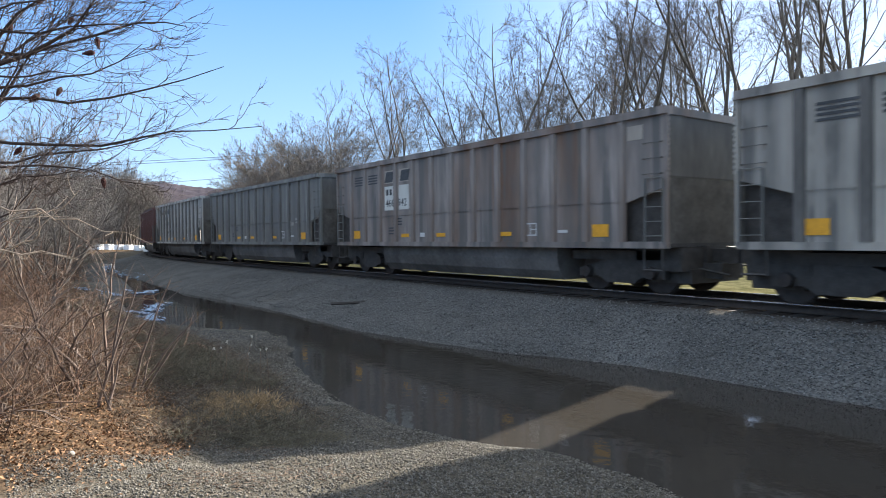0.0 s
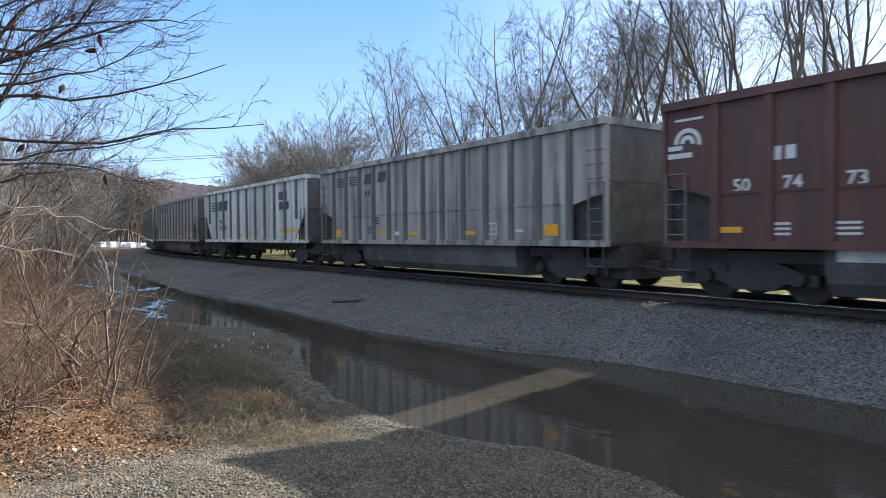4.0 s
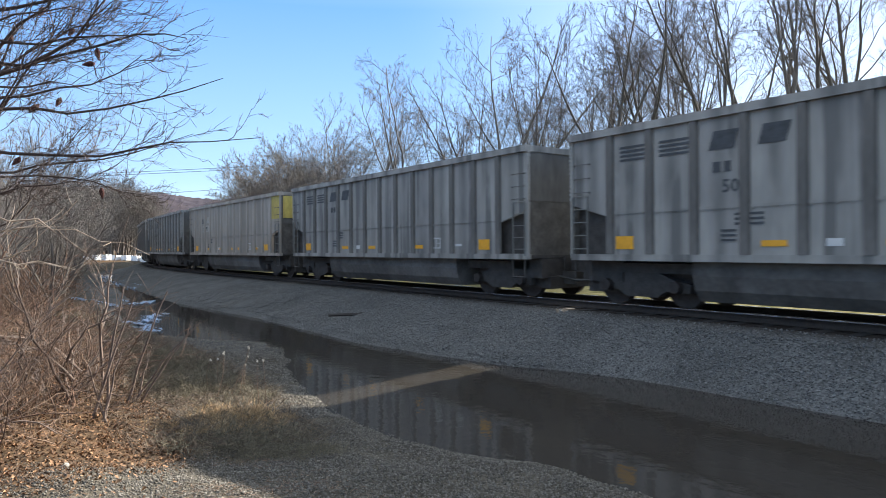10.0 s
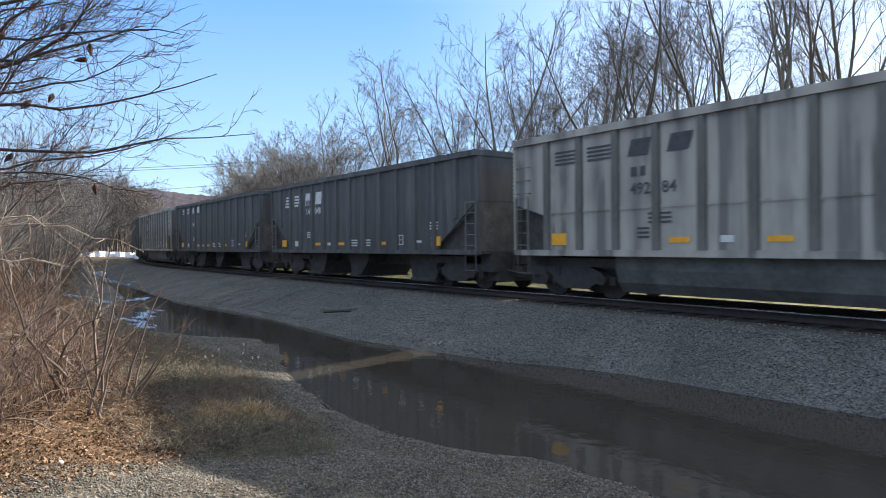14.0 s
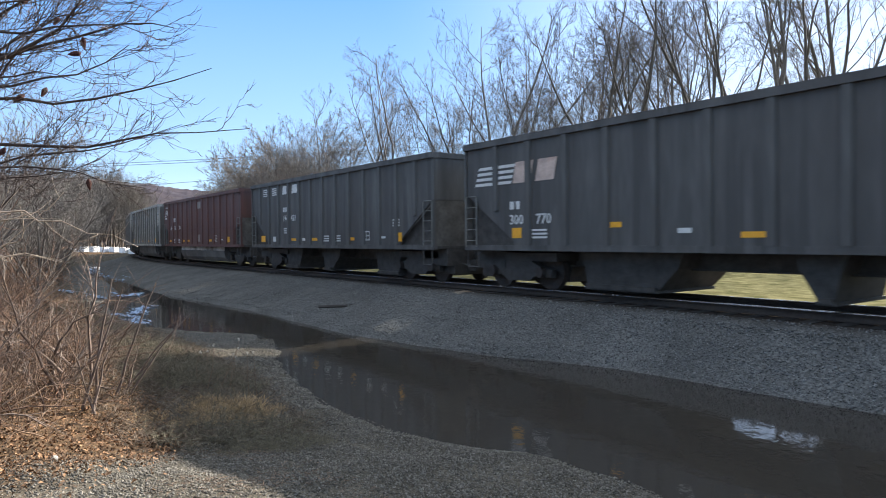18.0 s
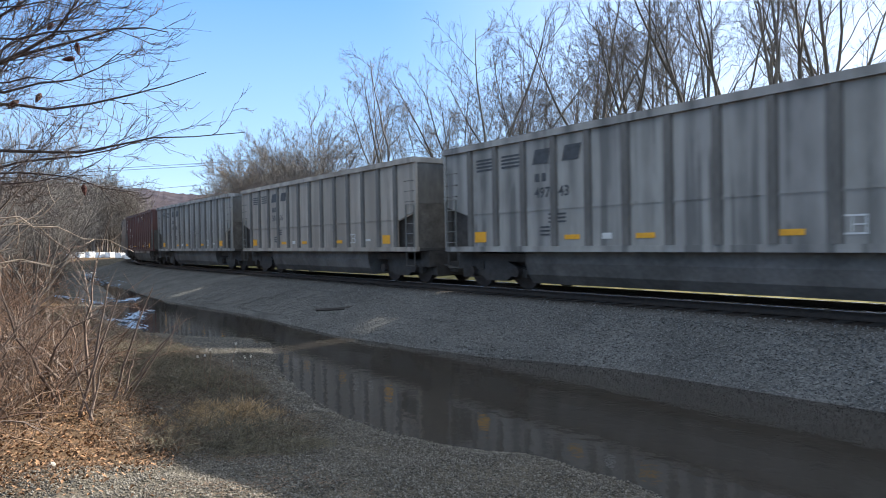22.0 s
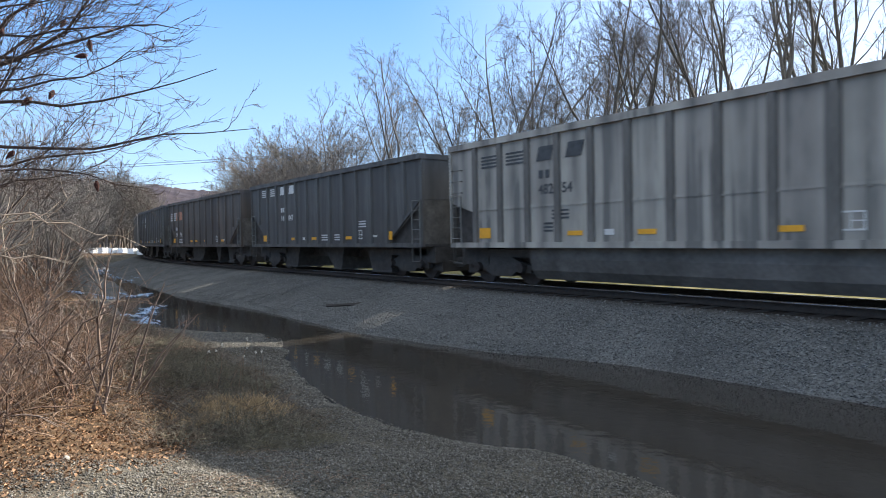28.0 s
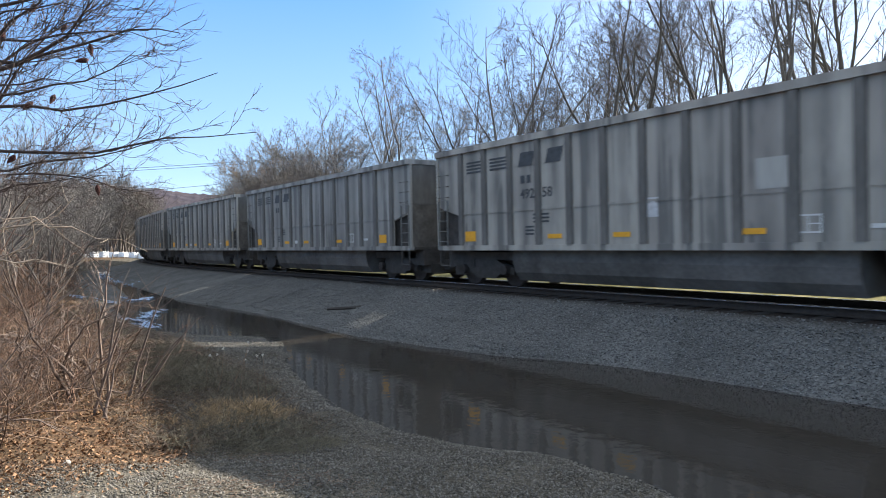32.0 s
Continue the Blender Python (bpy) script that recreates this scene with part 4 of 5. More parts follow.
    cars[25] = red("50", "74", "32")
    cars[26] = grey("rust_grey", OLD_NUMBER("466", "92"), "rusty brown-grey coal gondola with pale patched lettering panels", panels=((-3.5, 0.62, 0.8, 2.2, "white"), (-2.6, 0.6, 0.8, 2.2, "white"), (6.5, 0.4, 0.3, 3.3, "taupe"), (-3.5, 0.58, 0.42, 3.1, "taupe")))
    cars[27] = grey("blue_grey", (), "pale blue-grey coal gondola with dark ribs")
    cars[28] = grey("light_grey", OLD_NUMBER("482", "54"))
    cars[29] = hop("black", (("148", 0.0), ("047", 0.8)), "black coal hopper with white striped emblem", num_z=2.15, turned=True, yellow=(-2.4, -0.4, 2.52), big=(-5.6, 5.3), whites=((-1.35, 0.25, 0.11, 1.3),), bars=((0.55, 0.5, 1.27), (1.6, 0.42, 1.27), (-3.2, 0.3, 1.62), (3.54, 0.5, 1.72)))
    cars[30] = hop("brown_black", (("300", 0.0), ("784", 0.95)), "dusty brown-black coal hopper with a faded orange emblem", ink="white_mark", style="low", logo_z=2.72, ink2="orange_mark", num_x=1.76, num_z=1.68, ribs=11, yellow=(-1.87, -0.85, 1.05, 4.2), big=(-5.93,), whites=(), bars=((-4.35, 0.75, 1.26),))
    cars[31] = hop("black", (("145", 0.0), ("838", 0.82)), "black coal hopper with white slanted stripes emblem", style="sloped", logo_z=2.93, num_z=2.56)
    cars[32] = grey("light_grey", OLD_NUMBER("492", "58"), whites=(), panels=((2.8, 0.8, 0.55, 2.1, "blue_grey"), (0.2, 0.3, 0.4, 1.7, "graffiti")))
    cars[33] = grey("mid_grey", ())
    cars[34] = grey("light_grey", ())
    cars[35] = grey("taupe", (), "dusty taupe coal gondola with dark ribs")
    cars[36] = grey("mid_grey", ())
    cars[37] = grey("light_grey", ())
    cars[38] = hop("black", (), "black coal hopper with small white markings")
    return cars


CARS = train()
# how far the train has run, in metres, at each time
RUN = [(0.0, 0.0), (3.0, -0.35), (6.0, -0.35), (9.0, -0.65), (11.2, -1.2), (14.4, -1.45), (18.0, -2.0), (20.5, -1.55), (22.2, -1.5), (23.2, -1.2), (24.5, -0.55), (27.6, 0.1), (30.4, 0.3), (32.0, 0.7)]


def gone(t):
    return 15.75 * t + float(np.interp(t, [r[0] for r in RUN], [r[1] for r in RUN]))


def car_pose(k, t):
    s = -22.71 - (k - 1) * CAR_PITCH + HALF + gone(t)
    (xa, ya, _), (xb, yb, _) = line(s - 5.3), line(s + 5.3)
    return pose((xa + xb) / 2, (ya + yb) / 2, 0, 0, 0, math.degrees(math.atan2(yb - ya, xb - xa)))


def motions():
    for k, car in CARS.items():
        walk(car, [(t, car_pose(k, t)) for t in range(33)])

# directions to the right of the view and along it
RIGHT, AHEAD = np.array((0.585, 0.811, 0.0)), np.array((-0.811, 0.585, 0.0))


def spot(r, u, d):
    """A place r metres to the right, u up and d ahead of the viewpoint."""
    return np.array(EYE) + RIGHT * r + AHEAD * d + np.array((0, 0, u))


# ---- trees ----


def grow(seed, tall, leaders=3, fork_at=0.4, trunk_r=0.2, spread=0.35, kids=(9, 7, 6, 3), reach=0.5, lean=0.04, arch=0.07):
    """A bare tree: a trunk parts into leaders that bend upwards, with crooked limbs, branches and fine twigs. Returns the wood and the twigs as tube lists."""
    r = np.random.RandomState(seed)
    wood, twigs = ([], []), ([], [])
    up = np.array((0.0, 0.0, 1.0))

    def run(p, d, length, n, crook, rise):
        d = d / np.linalg.norm(d)
        pts, dirs = [p], []
        for k in range(n - 1):
            d = d + r.normal(0, crook, 3) + up * rise
            d = d / np.linalg.norm(d)
            dirs.append(d)
            pts.append(pts[-1] + d * length / (n - 1))
        return np.array(pts), dirs

    def off(pts, dirs, f, ang):
        x = f * (len(pts) - 1)
        i = min(int(x), len(pts) - 2)
        side = np.cross(dirs[i], r.normal(0, 1, 3))
        side = side / (np.linalg.norm(side) + 1e-9)
        return pts[i] + (pts[i + 1] - pts[i]) * (x - i), dirs[i] * math.cos(ang) + side * math.sin(ang)

    def branch(p, d, length, rad, level):
        n, crook, rise = ((9, 0.08, arch * 0.6), (7, 0.12, arch), (5, 0.13, 0.05), (4, 0.14, 0.05), (3, 0.12, 0.04))[level]
        pts, dirs = run(p, d, length, n, crook, rise)
        rr = rad * (1 - (0.82, 0.85, 0.8, 0.7, 0.5)[level] * np.linspace(0, 1, n))
        store = wood if level < 2 else twigs
        store[0].append(pts)
        store[1].append(rr)
        if level == 4:
            return
        count = kids[level]
        for c in range(count):
            f = (0.14, 0.2, 0.15, 0.2)[level] + (0.84, 0.78, 0.82, 0.75)[level] * (c + r.uniform(0.1, 0.9)) / count
            at, out = off(pts, dirs, f, r.uniform(*((0.5, 0.95), (0.5, 0.9), (0.45, 0.9), (0.4, 0.85))[level]))
            here = float(np.interp(f, np.linspace(0, 1, n), rr))
            longest = length * (reach, 0.52, 0.5, 0.5)[level] * (1.1 - 0.7 * f) + (0.05 * tall if level == 0 else 0.0)
            branch(at, out, longest * r.uniform(0.65, 1.2), max(here * r.uniform(0.3, 0.48), (0.022, 0.012, 0.008, 0.0055)[level]), level + 1)

    pts, dirs = run(np.zeros(3), np.array((r.normal(0, lean), r.normal(0, lean), 1.0)), tall * fork_at, 7, 0.05, 0.02)
    rr = trunk_r * np.linspace(1.0, 0.82, 7)
    rr[0] *= 1.35
    wood[0].append(pts)
    wood[1].append(rr)
    a0 = r.uniform(0, 6.28)
    for c in range(leaders):
        f = 1.0 if c < 2 else r.uniform(0.6, 1.0)
        a, out = a0 + c * 6.28 / leaders + r.normal(0, 0.35), spread * r.uniform(0.55, 1.25) * (0.4 if c == 0 else 1.0)
        x = f * 6
        at = pts[min(int(x), 5)] + (pts[min(int(x), 5) + 1] - pts[min(int(x), 5)]) * (x - min(int(x), 5))
        branch(at, dirs[-1] + np.array((math.cos(a) * out, math.sin(a) * out, 0.0)), (tall - at[2]) * (1.0 if c == 0 else r.uniform(0.75, 0.98)), trunk_r * 0.82 * (0.82 if c == 0 else r.uniform(0.55, 0.75)), 0)
    for c in range(3):
        at, out = off(pts, dirs, r.uniform(0.55, 0.95), r.uniform(0.8, 1.2))
        branch(at, out, tall * r.uniform(0.1, 0.2), 0.04, 1)
    return wood, twigs


def tree(name, label, seed, bark="bark", twig="twig", group="bare woods behind the railway", **kw):
    wood, twigs = grow(seed, **kw)
    ob = tagged(new(name), label, "tree", group)
    part("trunk", array_mesh("trunk", *tubes(*wood, 5), smooth=True), M[bark], ob)
    part("crown", array_mesh("crown", *tubes(*twigs, 3)), M[twig], ob, "leafless crown of fine twigs")
    return ob


used = set()


def pick(r, kinds):
    """One of the kinds, those not yet standing anywhere first."""
    fresh = [k for k in kinds if k not in used]
    return fresh[0] if fresh else r.choice(kinds)


def put(src, x, y, size, turn, sink=0.05, tall=1.0):
    """Stands a thing on the ground: the prototype itself the first time, then copies."""
    if src in used:
        ob = copy_thing(src, pose(0, 0, 0))
    else:
        used.add(src)
        ob = src
    ob.matrix_basis = pose(x, y, height(x, y) - sink, 0, 0, turn) @ Matrix.Diagonal((size, size, size * tall, 1))
    return ob


def skyline(x, y):
    """How steeply the tree tops rise over the viewpoint in each direction: low at the bend, high by the straight."""
    ahead = x * AHEAD[0] + y * AHEAD[1]
    side = (x * RIGHT[0] + y * RIGHT[1]) / ahead
    rise = np.interp(side, (-0.34, -0.31, -0.26, -0.22, -0.17, -0.14, -0.11, -0.08, -0.055, -0.02, 0.01, 0.05, 0.08, 0.12, 0.17, 0.3),
                     (0.07, 0.115, 0.17, 0.20, 0.235, 0.225, 0.24, 0.275, 0.30, 0.275, 0.27, 0.32, 0.345, 0.35, 0.37, 0.46))
    return EYE[2] + float(rise) * ahead - height(x, y)


def woods():
    r = random.Random(21)
    oak = [(tree("bare_tree", "tall leafless deciduous tree with a thick forked trunk", 10 + i, tall=16.0, leaders=(3, 4, 3, 4)[i], fork_at=(0.42, 0.36, 0.5, 0.3)[i], trunk_r=(0.235, 0.215, 0.21, 0.20)[i], spread=(0.36, 0.42, 0.32, 0.4)[i]), 16.0) for i in range(4)]
    fan = [(tree("bare_tree", "leafless tree with many rising stems and fine twigs", 30 + i, tall=15.0, leaders=(4, 5, 4)[i], fork_at=(0.3, 0.24, 0.32)[i], trunk_r=0.165, spread=(0.5, 0.6, 0.32)[i], kids=(9, 7, 6, 3), reach=0.44, arch=0.06), 15.0) for i in range(3)]
    bushy = [(tree("bare_tree", "round-headed leafless tree with a dense crown of twigs", 40 + i, twig=("twig_pale", "twig_pale", "twig_red")[i], tall=9.0, leaders=6, fork_at=0.16, trunk_r=0.11, spread=0.75, kids=(9, 7, 6, 3), reach=0.5), 9.0) for i in range(3)]
    pole = [(tree("bare_tree", "slender leafless tree with a high sparse crown", 55 + i, tall=16.0, leaders=(2, 1, 2)[i], fork_at=(0.5, 0.35, 0.62)[i], spread=0.25, trunk_r=(0.14, 0.12, 0.13)[i], kids=(7, 5, 4, 2), reach=0.26), 16.0) for i in range(3)]

    def stand(choice, x, y, low=0.86, high=1.04, tall=None):
        src = pick(r, [c[0] for c in choice])
        own = [c[1] for c in choice if c[0] is src][0]
        put(src, x, y, (tall or skyline(x, y)) * r.uniform(low, high) / own, r.uniform(0, 360))

    # single trees that stand out along the edge of the wood: bearing to the right, rise of the top, distance
    for choice, rows in ((oak, ((0.31, 0.40, 46), (0.245, 0.385, 44), (0.53, 0.47, 56), (0.44, 0.44, 50), (0.63, 0.46, 66))),
                         (fan, ((0.105, 0.36, 45), (0.15, 0.34, 52), (-0.055, 0.27, 50), (-0.185, 0.205, 58), (0.06, 0.27, 56), (0.0, 0.24, 54), (0.40, 0.38, 58))),
                         (pole, ((0.355, 0.30, 45), (0.375, 0.38, 47), (0.425, 0.40, 48), (0.47, 0.42, 52), (0.505, 0.43, 54), (0.65, 0.43, 68), (0.60, 0.42, 62), (0.57, 0.42, 60)))):
        for side, rise, d in rows:
            x, y, _ = spot(side * d, 0, d)
            stand(choice, x, y, 0.98, 1.02, EYE[2] + rise * d - height(x, y))
    # the wood behind them
    for d0, d1, n, a0, a1, low in ((58, 72, 12, -0.14, 0.36, 0.55), (80, 105, 6, 0.22, 0.80, 0.5)):
        for i in range(n):
            d = r.uniform(d0, d1)
            x, y, _ = spot((a0 + (a1 - a0) * (i + r.uniform(0.1, 0.9)) / n) * d, 0, d)
            stand(fan + oak + pole, x, y, low, low + 0.22)
    # the round-headed thicket where the line bends
    for i in range(36):
        s = -98 + 54 * (i + r.uniform(-0.4, 0.4)) / 36
        x, y, th = line(s)
        d = r.uniform(7, 15)
        x, y = x - math.sin(th) * d, y + math.cos(th) * d
        stand(bushy, x, y, 0.66, 0.86)
    # undergrowth along the edge of the wood
    for i in range(24):
        s = -60 + 42 * (i + r.uniform(-0.4, 0.4)) / 24
        x, y, th = line(s)
        d = r.uniform(13, 22)
        x, y = x - math.sin(th) * d, y + math.cos(th) * d
        stand(bushy, x, y, 0.6, 1.0, 5.2)
    # the thicket at the far end of the flat and along the near bank
    for i in range(110):
        d = r.uniform(120, 150)
        x, y, _ = spot(-0.60 * d + 0.155 * d * r.random(), 0, d)
        if beside(x, y) < -3:
            stand(oak[:2] + fan + bushy[:1], x, y, 0.75, 1.05, 15.5)
    for i in range(62):
        x = -16 - 80 * r.random() ** 1.3
        stand(bushy, x, -0.128 * x - 0.5 - 6.0 * r.random(), 0.8, 1.2, 4.0 - 0.045 * x * 0.8)


woods()


def leaf_cloud(seed, n, centre, size, leaf):
    """Many small bent leaves scattered through an uneven ellipsoid: points and triangles."""
    r = np.random.RandomState(seed)
    p = r.normal(0, 1, (n, 3))
    p = p / np.linalg.norm(p, axis=1)[:, None] * r.uniform(0.35, 1.0, (n, 1)) ** 0.6 * np.asarray(size) + np.asarray(centre)
    a, b = r.normal(0, leaf, (n, 3)), r.normal(0, leaf, (n, 3))
    vs = np.stack((p, p + a, p + b), 1).reshape(-1, 3)
    return vs, np.arange(3 * n).reshape(-1, 3)


def cedar():
    ob = tagged(new("cedar_tree"), "small dark evergreen cedar among bare trees", "tree")
    part("trunk", array_mesh("trunk", *tubes([[(0, 0, 0), (0.1, 0, 4), (0, 0.1, 7.0)]], [(0.16, 0.1, 0.02)], 6)), M["bark"], ob)
    vs, fs, k = [], [], 0
    r = np.random.RandomState(5)
    for i in range(34):
        z = 1.5 + 5.2 * i / 34
        w = (1.9 * (1 - (z - 1.5) / 6.4)) * r.uniform(0.5, 1.0)
        t = r.uniform(0, 6.28)
        v, f = leaf_cloud(100 + i, 260, (w * math.cos(t), w * math.sin(t), z), (0.75, 0.75, 0.4), 0.09)
        vs.append(v), fs.append(f + k)
        k += len(v)
    part("crown", array_mesh("crown", np.concatenate(vs), np.concatenate(fs)), M["evergreen"], ob, "dense dark needles")
    ob.matrix_basis = pose(-39.5, 24.5, height(-39.5, 24.5))


cedar()


def hill():
    """A long wooded ridge that closes the valley, some 1.6 km off."""
    vs, fs, m = [], [], 12
    turns = np.linspace(-40, 75, 620)
    for v in range(m + 1):
        for a in turns:
            top = float(np.interp(a, (-40, -8, 6, 14, 22, 35, 75), (128, 148, 152, 138, 118, 96, 70))) + 5 * noise.noise(Vector((a * 0.35, 2, 0))) + 2.6 * noise.noise(Vector((a * 6.0, 4, 0)))
            far = 1250 + 450 * v / m
            vs.append((-far * math.cos(radians(a)), far * math.sin(radians(a)), -8 + top * math.sin(v / m * math.pi / 2) ** 0.8 + 4 * noise.noise(Vector((a * 1.5, v, 1)))))
    n = len(turns)
    fs = [(j * n + i, (j + 1) * n + i, (j + 1) * n + i + 1, j * n + i + 1) for j in range(m) for i in range(n - 1)]
    tagged(part("backdrop", array_mesh("backdrop", vs, fs, smooth=True), M["hill"]), "distant ridge of bare winter woods", "hill", kind="structure")


hill()

# ---- the near bank: sumac, brush, litter, grass, gravel ----
def twiggy(r, pts, rad, out, count, size, levels, lift, fine=0.0022, curl=0.5):
    """Hangs twigs on a limb, and finer ones on those."""
    n = len(pts)
    for c in range(count):
        f = r.uniform(0.2, 1.0) * (n - 1)
        i = min(int(f), n - 2)
        at = pts[i] + (pts[i + 1] - pts[i]) * (f - i)
        along = pts[i + 1] - pts[i]
        along = along / (np.linalg.norm(along) + 1e-9)
        d = along * r.uniform(0.3, 1.0) + r.normal(0, 0.42, 3) + np.array((0, 0, lift))
        d /= np.linalg.norm(d)
        bend = r.normal(0, curl, 3) + np.array((0, 0, lift * 1.4))
        length = size * r.uniform(0.4, 1.2)
        line_pts = [at + d * length * t + bend * length * t * t * 0.5 for t in (0, 0.25, 0.5, 0.75, 1.0)]
        rr = max(rad * 0.5, fine)
        out[0].append(line_pts)
        out[1].append((rr, rr * 0.88, rr * 0.75, rr * 0.6, rr * 0.4))
        if levels > 1:
            twiggy(r, line_pts, rr, out, max(3, count // 2), size * 0.55, levels - 1, lift, fine, curl)


def spray(r, pts, rad, out, count, size, levels):
    """Long smooth twigs that leave a limb nearly along it, sag, and turn up at the tips."""
    n = len(pts)
    for c in range(count):
        f = r.uniform(0.25, 1.0) * (n - 1)
        i = min(int(f), n - 2)
        at = pts[i] + (pts[i + 1] - pts[i]) * (f - i)
        along = pts[i + 1] - pts[i]
        along = along / (np.linalg.norm(along) + 1e-9)
        d = along + r.normal(0, 0.3, 3)
        d = d / np.linalg.norm(d)
        length, sag, side = size * r.uniform(0.4, 1.15), r.uniform(-0.25, 0.8), r.normal(0, 0.26, 3)
        run = [at + length * (d * t + side * t * t + np.array((0.0, 0.0, sag * (1.25 * t * t - t)))) + r.normal(0, 0.012, 3) * length * (t > 0) for t in np.linspace(0, 1, 7)]
        rr = max(rad * 0.55, 0.0028)
        out[0].append(run)
        out[1].append(rr * (1 - 0.6 * np.linspace(0, 1, 7)))
        if levels > 1:
            spray(r, run, rr, out, 3, size * 0.6, levels - 1)


def sumac():
    r = np.random.RandomState(8)
    ob = tagged(new("sumac_tree"), "bare staghorn sumac with drooping twigs and dark red fruit heads", "tree")
    for r0, lean in ((-4.85, 0.12), (-4.65, -0.1)):
        foot = spot(r0 - 0.1, 0, 6.0 + lean)
        foot[2] = height(foot[0], foot[1]) - 0.1
        pts = [foot, spot(r0, -0.6, 6.0 + lean), spot(r0 + 0.05, 0.4, 6.0), spot(r0 - 0.05, 1.3, 6.0), spot(r0 + 0.1, 2.3, 6.0 - lean)]
        part("trunk", array_mesh("trunk", *tubes([pts], [(0.085, 0.075, 0.06, 0.05, 0.03)], 8), smooth=True), M["sumac"], ob)
    limbs = [(-4.7, 1.15, 6.0, -2.8, 2.18, 5.8, 0.03, 0.034), (-4.7, 1.69, 6.0, -2.34, 2.0, 6.2, -0.04, 0.025), (-4.7, 0.97, 6.0, -3.1, 2.5, 5.7, 0.05, 0.026),
             (-4.7, 1.43, 6.0, -1.97, 1.56, 6.0, -0.22, 0.021), (-4.7, 0.97, 6.0, -1.62, 1.06, 6.0, -0.12, 0.021), (-4.7, 0.5, 6.1, -3.47, 2.26, 6.3, 0.02, 0.022),
             (-4.6, 0.25, 5.8, -3.37, 1.74, 5.6, 0.05, 0.02), (-4.7, 0.66, 5.8, -2.5, 0.5, 5.9, 0.06, 0.016), (-4.7, 2.1, 6.1, -2.7, 2.5, 6.2, 0.03, 0.024),
             (-4.4, 0.7, 6.1, -3.7, 2.35, 6.0, 0.04, 0.02), (-4.5, 1.5, 6.2, -3.2, 2.4, 6.4, -0.05, 0.018), (-4.6, 1.25, 5.9, -2.62, 1.75, 5.8, -0.12, 0.02), (-4.3, 1.3, 5.7, -2.95, 1.3, 5.5, 0.12, 0.015),
             (-4.6, 0.3, 6.0, -3.3, 1.1, 6.1, -0.1, 0.014), (-4.7, 1.6, 5.8, -3.0, 2.05, 5.6, 0.14, 0.018), (-4.4, 0.1, 6.2, -3.5, 0.75, 6.0, -0.08, 0.012), (-4.65, 0.76, 6.2, -2.34, 1.1, 6.3, -0.1, 0.016), (-4.65, 1.9, 5.9, -2.34, 1.64, 5.6, 0.1, 0.018), (-4.6, 0.4, 5.6, -2.75, 0.66, 5.4, -0.06, 0.014)]
    out = ([], [])
    for a in limbs:
        p, q = spot(*a[:3]), spot(*a[3:6])
        wave = r.normal(0, 0.07, 3)
        pts = [p + (q - p) * t + np.array((0, 0, a[6] * 4 * t * (1 - t))) + wave * math.sin(t * 7 + a[7] * 99) * t + r.normal(0, 0.018, 3) for t in np.linspace(0, 1, 9)]
        part("limb", array_mesh("limb", *tubes([pts], [a[7] * (1 - 0.85 * np.linspace(0, 1, 9))], 6), smooth=True), M["sumac"], ob)
        spray(r, pts, a[7] * 0.42, out, 9, 0.75 if a[3] < -2.75 else 0.42, 3)
    part("twig_spray", array_mesh("twig_spray", *tubes(*out, 3)), M["sumac"], ob, "tangle of fine dark twigs")
    # lower branches in a paler bark: sunlight painted into the colour
    for a in ((-4.1, -0.55, 5.4, -3.3, 0.03, 5.3, 0.05, 0.017), (-4.0, 0.35, 5.5, -2.5, -0.03, 5.6, 0.05, 0.009), (-3.95, -0.08, 5.3, -3.35, 0.2, 5.2, 0.04, 0.014), (-4.1, -0.25, 5.2, -3.0, -0.15, 5.4, 0.12, 0.012), (-4.0, 0.1, 5.6, -3.1, 0.42, 5.7, -0.06, 0.011)):
        p, q = spot(*a[:3]), spot(*a[3:6])
        pts = [p + (q - p) * t + np.array((0, 0, a[6] * 4 * t * (1 - t))) + r.normal(0, 0.022, 3) for t in np.linspace(0, 1, 9)]
        low = ([pts], [a[7] * (1 - 0.75 * np.linspace(0, 1, 9))])
        twiggy(r, pts, a[7] * 0.5, low, 6, 0.32, 1, 0.15, 0.003, 0.8)
        low = ([list(pts)] + low[0][1:], [np.asarray(w) for w in low[1]])
        part("limb", array_mesh("limb", *tubes(*low, 4)), M["pale_limb"], ob, "lower branch with sunlight painted into its pale bark")
    for rr, u, d in ((-3.11, 1.84, 6), (-3.13, 1.70, 6), (-3.44, 1.39, 6), (-3.64, 1.33, 6), (-3.81, 0.85, 6), (-3.08, 0.57, 6), (-3.89, 1.97, 6), (-3.53, 2.17, 5.9), (-3.37, 2.05, 6.1)):
        s = Solid()
        for z, w0, w1 in ((0, 0.012, 0.032), (0.035, 0.032, 0.03), (0.07, 0.03, 0.02), (0.105, 0.02, 0.006)):
            s.rod((0, 0, z), (0, 0, z + 0.035), w0, 7, w1)
        part("fruit_head", s, M["sumac_fruit"], ob, "dark red furry fruit head", at=Matrix.Translation(spot(rr, u, d)) @ pose(0, 0, 0, r.uniform(110, 190), r.uniform(-40, 40), 0) @ Matrix.Scale(r.uniform(0.6, 0.85), 4))


sumac()


